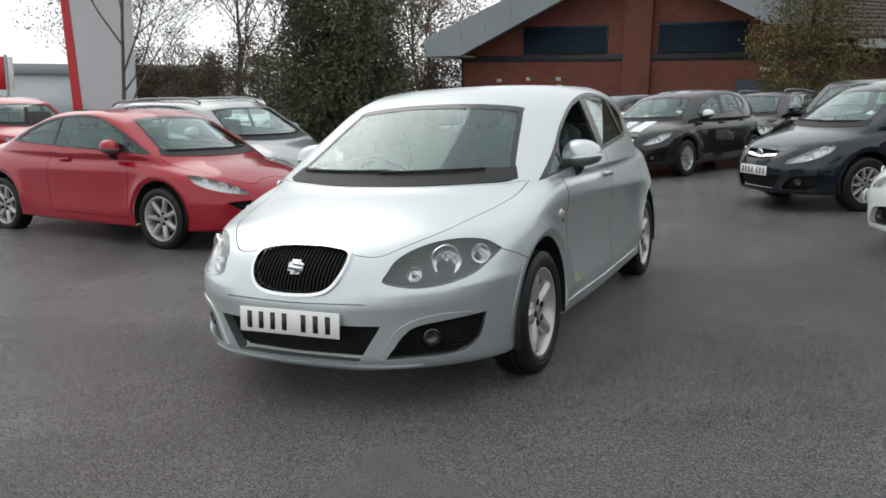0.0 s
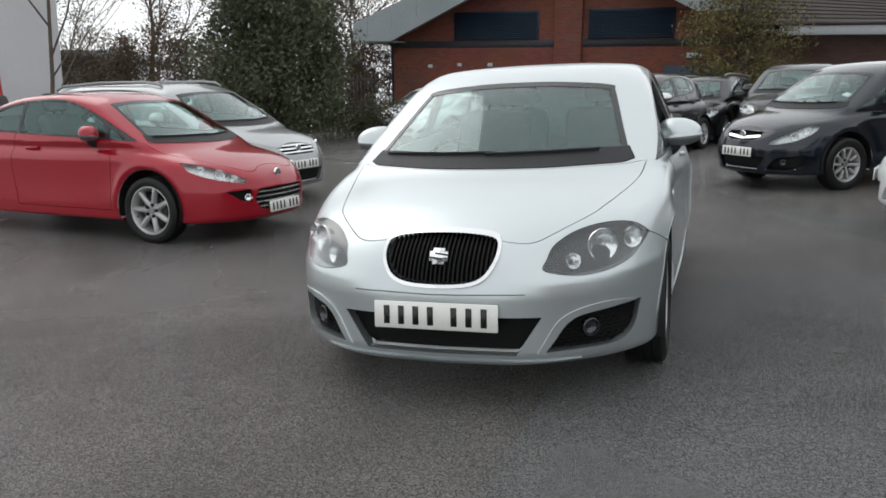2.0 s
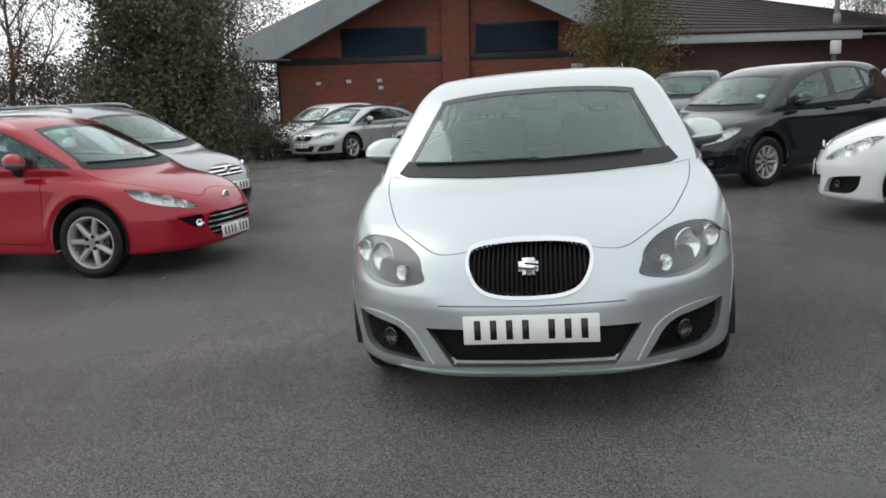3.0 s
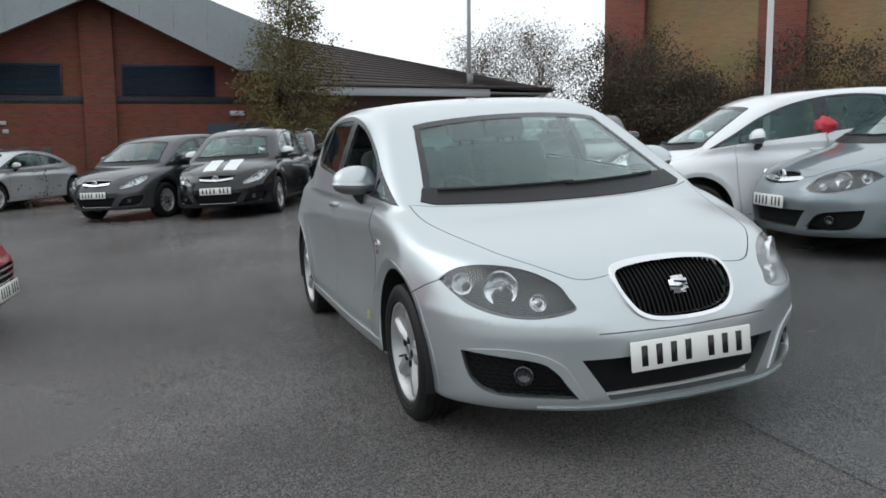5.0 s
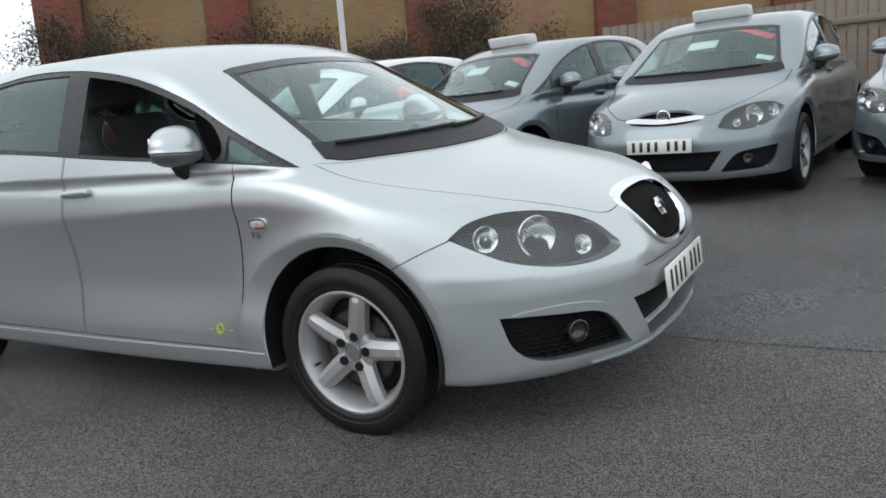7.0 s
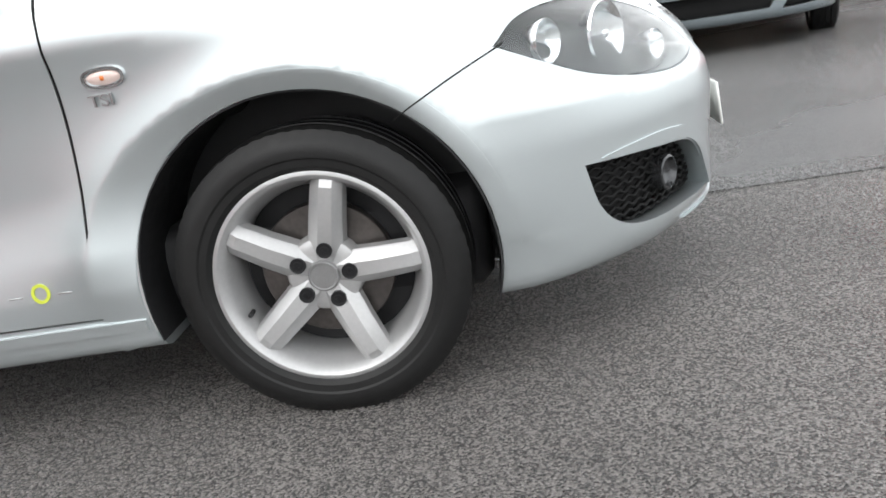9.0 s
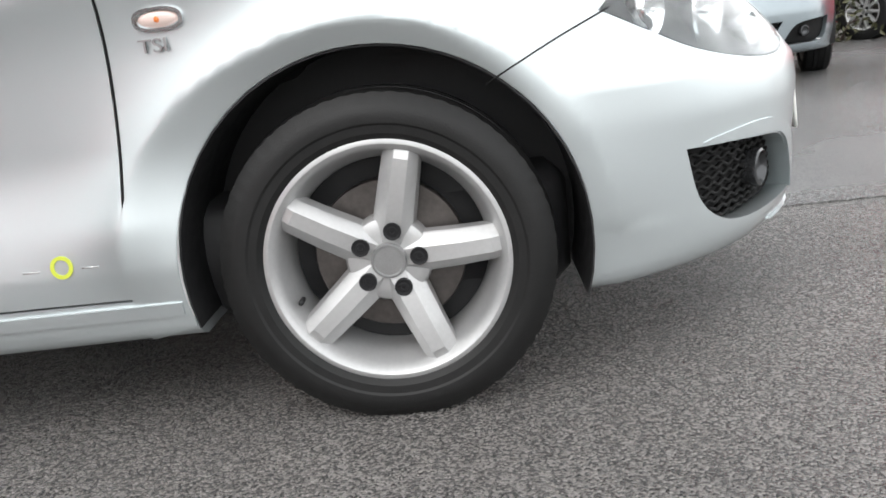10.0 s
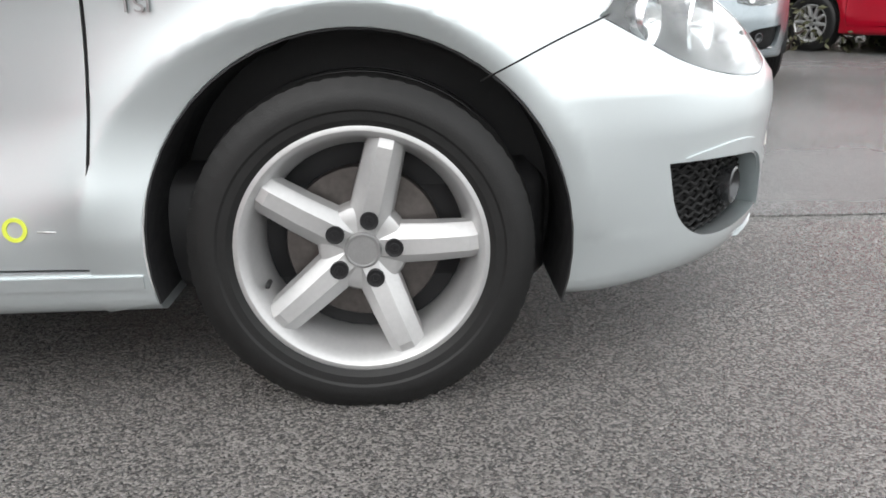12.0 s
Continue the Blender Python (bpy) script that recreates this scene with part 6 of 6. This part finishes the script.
COUPE_D.update(
    dlo=[(0.16, 0.945, 1), (0.5, 0.965), (1.2, 0.99), (1.9, 1.02), (2.42, 1.05), (2.30, 1.13), (2.0, 1.25), (1.6, 1.33), (1.25, 1.345), (0.95, 1.30), (0.65, 1.19), (0.4, 1.07)],
    panes=[[(0.27, 0.962, 1), (0.48, 0.975, 1), (0.48, 1.07, 1)], [(0.53, 0.985), (1.0, 1.0), (1.62, 1.02, 1), (1.62, 1.31, 1), (1.25, 1.325), (0.95, 1.28), (0.6, 1.13)], [(1.66, 1.025, 1), (2.0, 1.04), (2.32, 1.065), (2.2, 1.14), (1.95, 1.24), (1.66, 1.30, 1)]],
    doors=[[(0.45, 0.29, 1), (1.66, 0.30, 1), (1.72, 0.7), (1.66, 1.15, 1), (0.9, 1.12), (0.6, 1.04), (0.45, 1.0, 1), (0.43, 0.76)]],
    back=[(-0.45, 1.05), (0.45, 1.05), (0.40, 1.22), (-0.40, 1.22)],
    headlight=[(-0.42, 0.76, 1), (-0.30, 0.745), (-0.14, 0.70), (0.02, 0.645), (0.15, 0.585), (0.10, 0.565), (-0.06, 0.585), (-0.22, 0.62), (-0.36, 0.68)], bowls=[(-0.10, 0.645, 0.045), (0.02, 0.61, 0.035), (-0.26, 0.69, 0.035)],
    grille=[(-0.36, 0.50, 1), (0, 0.505), (0.36, 0.50, 1), (0.40, 0.40), (0.32, 0.30, 1), (0, 0.295), (-0.32, 0.30, 1), (-0.40, 0.40)], grille_bars=4, bar_w=0.016, badge=(0.62, 0.05), plate=0.26,
    handles=[(1.45, 0.87)], fog=[(-0.08, 0.490, 1), (0.17, 0.505, 1), (0.185, 0.385, 1), (0.10, 0.390), (0.0, 0.445)], fog_lamp=(0.140, 0.425, 0.034), fog_mat=CHROME)
COUPE_D.pop("intake")
build_car("coupe", on_lot(-3.92, 3.23, 85.8), COUPE, COUPE_D, RED, "bright red coupe with a closed folding roof", "car", ROW, 0.03, (7, True, 0.05))

# silver estate with roof rails
k = (0.995, 1.04, 1.03)
ESTATE = spec(*k, rear=((0.95, 3.62), (1.38, 3.42)), tail=curve((0.2, 3.5), (0.45, 3.62), (0.9, 3.62), (1.2, 3.5)), roof=curve((0.4, 1.38), (0.8, 1.455), (1.4, 1.495), (2.4, 1.48), (3.6, 1.42)), length=(-0.99, 3.66), height=1.52, hood=curve((-1.0, 0.60), (-0.87, 0.70), (-0.72, 0.77), (-0.5, 0.85), (-0.2, 0.925), (0.1, 0.985), (0.4, 1.02), (1.0, 1.01), (2.2, 1.04), (3.4, 1.06), (3.7, 1.0)))
ESTATE_D = details(*k, bright_lamp=True, plate=0.44)
ESTATE_D.update(
    grille=[(-0.34, 0.745, 1), (0, 0.755), (0.34, 0.745, 1), (0.27, 0.63), (0, 0.62), (-0.27, 0.63)], grille_bars=3, bar_w=0.016, badge=(0.69, 0.045),
    dlo=[(0.16, 0.97, 1), (0.5, 1.0), (1.2, 1.04), (2.2, 1.07), (3.1, 1.10), (3.22, 1.2), (3.05, 1.34), (2.4, 1.40), (1.8, 1.42), (1.3, 1.405), (1.0, 1.35), (0.7, 1.24), (0.45, 1.12)],
    panes=[[(0.52, 1.02), (0.95, 1.045), (1.38, 1.065, 1), (1.38, 1.385, 1), (1.05, 1.335), (0.75, 1.235), (0.56, 1.14)], [(1.45, 1.07, 1), (1.85, 1.085), (2.25, 1.095, 1), (2.25, 1.385, 1), (1.9, 1.395), (1.45, 1.39, 1)], [(2.32, 1.10, 1), (2.7, 1.11), (3.08, 1.12), (3.12, 1.2), (3.0, 1.31), (2.32, 1.375, 1)]])
estate, F_ESTATE = build_car("estate_car", on_lot(-4.83, 5.52, 78), ESTATE, ESTATE_D, BEIGE_SILVER, "silver estate car with bright roof rails", "car", ROW, 0.035, (7, False, 0.045))
rail = tube([(0.0, 0.95, 0.0), (0.0, 1.05, 0.045), (0.0, 1.3, 0.06), (0.0, 2.2, 0.05), (0.0, 3.0, 0.0), (0.0, 3.15, -0.06)], 0.017, 8)
for x in (-0.52, 0.52):
    part("roof_rail", rail, GALV, estate, "raised metal roof rail", at=pose(x, 0.0, 1.455))
another(estate, on_lot(0.55, 14.9, -17), "black estate car with roof rails behind the others", BEIGE_SILVER, BLACK_PAINT)
another(estate, on_lot(-13.5, 5.2, 80), "dark car at the far edge of the lot", BEIGE_SILVER, DARK_PAINT)

# silver cabriolet with a black hood
k = (1.01, 1.05, 0.955)
CAB = spec(*k, rear=((0.92, 3.05), (1.27, 2.45)), roof=curve((0.4, 1.27), (0.8, 1.33), (1.3, 1.365), (1.9, 1.33), (2.5, 1.22), (3.3, 1.0)))
CAB_D = details(*k, bright_lamp=True, plate=0.36)
CAB_D.update(grille=[(-0.30, 0.69, 1), (0, 0.70), (0.30, 0.69, 1), (0.27, 0.545), (0, 0.535), (-0.27, 0.545)], grille_bars=3, bar_w=0.014, badge=(0.615, 0.07),
             dlo=[(0.16, 0.90, 1), (0.5, 0.925), (1.2, 0.95), (1.9, 0.98), (2.4, 1.01), (2.3, 1.09), (2.0, 1.18), (1.6, 1.255), (1.25, 1.27), (0.95, 1.235), (0.65, 1.13), (0.4, 1.02)],
             panes=[[(0.42, 0.935), (1.0, 0.96), (1.62, 0.985, 1), (1.62, 1.235, 1), (1.25, 1.25), (0.95, 1.21), (0.6, 1.08)], [(1.66, 0.99, 1), (2.0, 1.0), (2.28, 1.02), (2.18, 1.09), (1.95, 1.165), (1.66, 1.225, 1)]],
             back=[(-0.42, 1.0), (0.42, 1.0), (0.38, 1.14), (-0.38, 1.14)],
             doors=[[(0.45, 0.28, 1), (1.66, 0.29, 1), (1.72, 0.7), (1.66, 1.1, 1), (0.9, 1.07), (0.6, 1.0), (0.45, 0.96, 1), (0.43, 0.76)]])
cab, F_CAB = build_car("cabriolet", on_lot(-6.15, 16.75, -29.4), CAB, CAB_D, CAB_SILVER, "silver cabriolet with a closed black canvas roof", "car", ROW, 0.04, (5, True, 0.06))
o = [(-0.50, 0.92), (0.0, 0.88), (0.50, 0.92), (0.52, 1.6), (0.48, 2.45), (0.0, 2.6), (-0.48, 2.45), (-0.52, 1.6)]
note(cab, F_CAB, 0.30, 0.55, 0.34, 0.09, STICKER_RED, "window_sticker", "red sale sticker on the glass", -24)
part("canvas_roof", field_normals(patch(F_CAB, rounded(o, 5), "top", 0.008, -0.004, 0.06), F_CAB), CANVAS, cab, "taut black canvas roof")

# dark sport utility car
k = (1.04, 1.03, 1.15)
SUV = spec(*k, arch_z=0.37, arch=0.40, wheel_r=0.35)
SUV_D = details(*k, bright_lamp=True, plate=0.50)
SUV_D.update(grille=[(-0.34, 0.80, 1), (0, 0.81), (0.34, 0.80, 1), (0.30, 0.72), (0, 0.715), (-0.30, 0.72)], grille_bars=1, bar_w=0.035, badge=(0.77, 0.05))
build_car("utility_car", on_lot(2.50, 14.3, -16), SUV, SUV_D, DARK_PAINT, "dark grey sport utility car facing the lot", "car", ROW, 0.04, (5, False, 0.06))


# ---- poles, sign and loose things ----
def lamp_post(x, y, h, r, material, label, name="lamp_post"):
    p = thing(name, pose(x, y, lot_z(x, y) - 0.03), label, "pole")
    part("pole", tube([(0, 0, 0), (0, 0, h * 0.5), (0, 0, h)], r, 14, 0.7), material, p)
    part("base_plate", lathe([(0, 0.0), (0.0, r * 2.2), (0.035, r * 2.2), (0.04, r * 1.1), (0.3, r * 1.05)], 16, "z"), material, p)
    return p


post = lamp_post(8.15, 23.0, 8.5, 0.085, GALV, "tall grey steel lamp post")
part("sign", soft_box(-0.16, 0.16, -0.13, -0.10, 2.15, 2.55, 0.01, 1), WHITE_METAL, post, "small white sign")
part("bracket_box", soft_box(-0.12, 0.10, -0.14, -0.08, 3.0, 3.35, 0.02, 1), GALV, post)
part("lamp_arm", tube([(0, 0, 8.4), (0, -0.5, 8.7), (0, -1.2, 8.75)], 0.04, 8), GALV, post)
part("lamp_head", soft_box(-0.15, 0.15, -1.75, -1.1, 8.68, 8.82, 0.04, 2), GALV, post)
lamp_post(4.18, 3.62, 6.0, 0.036, WHITE_METAL, "slim white flagpole between two parked cars", "flagpole")
lamp_post(15.6, 24.5, 8.0, 0.07, GALV, "distant grey lamp post")


def totem():
    """A tall sign panel with a slanting red edge."""
    t = thing("sign_totem", pose(-13.4, 9.85, lot_z(-13.4, 9.85) - 0.05, 0, 0, 40), "tall pale grey sign with a slanting red edge", "sign")
    def slab(pts, y0, y1, material, name, lab):
        n = len(pts)
        verts = [(x, y, z) for y in (y0, y1) for x, z in pts]
        return part(name, mesh_fixed(name, verts, [tuple(range(n)), tuple(range(n, 2 * n))[::-1]] + [(k, n + k, n + (k + 1) % n, (k + 1) % n) for k in range(n)]), material, t, lab)
    slab([(0.03, 0), (1.13, 0), (1.11, 8.0), (-0.42, 8.0)], -0.12, 0.12, SIGN_GREY, "panel", "pale grey panel")
    slab([(-0.18, 0), (0.022, 0), (-0.427, 8.0), (-0.55, 8.0)], -0.14, 0.14, SIGN_RED, "red_edge", "slanting red edge")


totem()


def red_cover():
    """The red bow-like mirror cover seen over the silver bonnets."""
    c = thing("red_cover", on_lot(4.40, 3.03, 0, 1.12), "crumpled shiny red cover on a car's door mirror", "cover")
    bm = bmesh.new()
    bmesh.ops.create_uvsphere(bm, u_segments=20, v_segments=12, radius=1)
    for w in bm.verts:
        w.co = Vector((w.co.x * 0.115, w.co.y * 0.09, w.co.z * 0.085)) * (1 + 0.45 * noise.noise(w.co * 2.6))
    for q in bm.faces:
        q.smooth = True
    part("cover", bm, STICKER_RED, c)


red_cover()


def far_shed():
    h = thing("far_shed", pose(-30, 24, -0.4, 0, 0, 25), "long low pale green shed far away", "building")
    box_part("wall", (-9, 6, 0, 8, 0, 2.6), PALE_FASCIA, h, "", 0.0)
    box_part("roof_edge", (-9.2, 6.2, -0.2, 8.2, 2.6, 3.1), FASCIA, h, "", 0.02)


far_shed()


def railing():
    """Dark upright bars between the hedge and the hall."""
    t = thing("railing", pose(-11.6, 21.0, lot_z(-9.5, 21) - 0.05), "dark steel railing with upright bars behind shrubs", "fence")
    for k in range(17):
        part("bar", BAR, STEEL, t, at=pose(k * 0.13, 0, 0))
    for z in (0.35, 1.75):
        part("rail", soft_box(-0.05, 2.15, -0.02, 0.02, z, z + 0.05, 0.005, 1), STEEL, t)


BAR = bpy.data.meshes.new("bar")
bar_shape = soft_box(-0.014, 0.014, -0.014, 0.014, 0, 1.95, 0.004, 1)
bar_shape.to_mesh(BAR)
bar_shape.free()
railing()


def flag_sign():
    """A small red and white upright sign far across the lot."""
    t = thing("flag_sign", FLAG_AT, "small upright red and white sign on a post", "sign")
    box_part("post", (-0.03, 0.03, -0.03, 0.03, 0, 2.55), GALV, t, "", 0.005)
    box_part("panel", (-0.42, -0.04, -0.02, 0.02, 1.7, 2.5), SIGN_RED, t, "red panel", 0.005)
    box_part("stripe", (0.04, 0.16, -0.02, 0.02, 1.7, 2.5), WHITE_METAL, t, "white stripe", 0.005)


FLAG_AT = pose(-16.3, 10.1, lot_z(-16.3, 10.1) - 0.05, 0, 0, 40)
flag_sign()


def fence():
    """Grey close-boarded fence beyond the row."""
    t = thing("fence", pose(9.8, -9.0, 0.45, 0, 0, 93), "weathered grey close-boarded fence", "fence")
    board = None
    for k in range(90):
        at = pose(k * 0.128, (k % 2) * 0.012, 0)
        if board is None:
            o = part("board", soft_box(-0.058, 0.058, -0.01, 0.01, 0, 1.75, 0.004, 1), CONCRETE, t, at=at)
            board = o.data
        else:
            part("board", board, CONCRETE, t, at=at)
    for z in (0.35, 1.4):
        part("rail", soft_box(0, 11.5, 0.024, 0.06, z, z + 0.09, 0.005, 1), CONCRETE, t)


fence()
bush("verge", 8.2, 17.5, -8.0, 1.0, 0.45, 70, HEDGE_LEAF, 9000, "rough grass and weeds along the fence", 0.04, yaw=93)


def litter():
    rng = np.random.default_rng(9)
    bm = bmesh.new()
    for _ in range(60):
        x, y = rng.uniform(-6, 6), rng.uniform(-4, 9)
        if abs(x) < 1.0 and -1 < y < 3.5:
            continue
        s, a = rng.uniform(0.012, 0.035), rng.uniform(0, 6.28)
        c, d = math.cos(a) * s, math.sin(a) * s
        z = lot_z(x, y) + 0.008
        vs = [bm.verts.new(v) for v in ((x - c, y - d, z), (x + d * 0.5, y - c * 0.5, z + 0.003), (x + c, y + d, z + 0.004), (x - d * 0.5, y + c * 0.5, z))]
        bm.faces.new(vs)
    tagged(part("fallen_leaf", bm, BROWN_LEAF), "scattered small dead leaves on the tarmac", "leaves", kind="stuff")


litter()
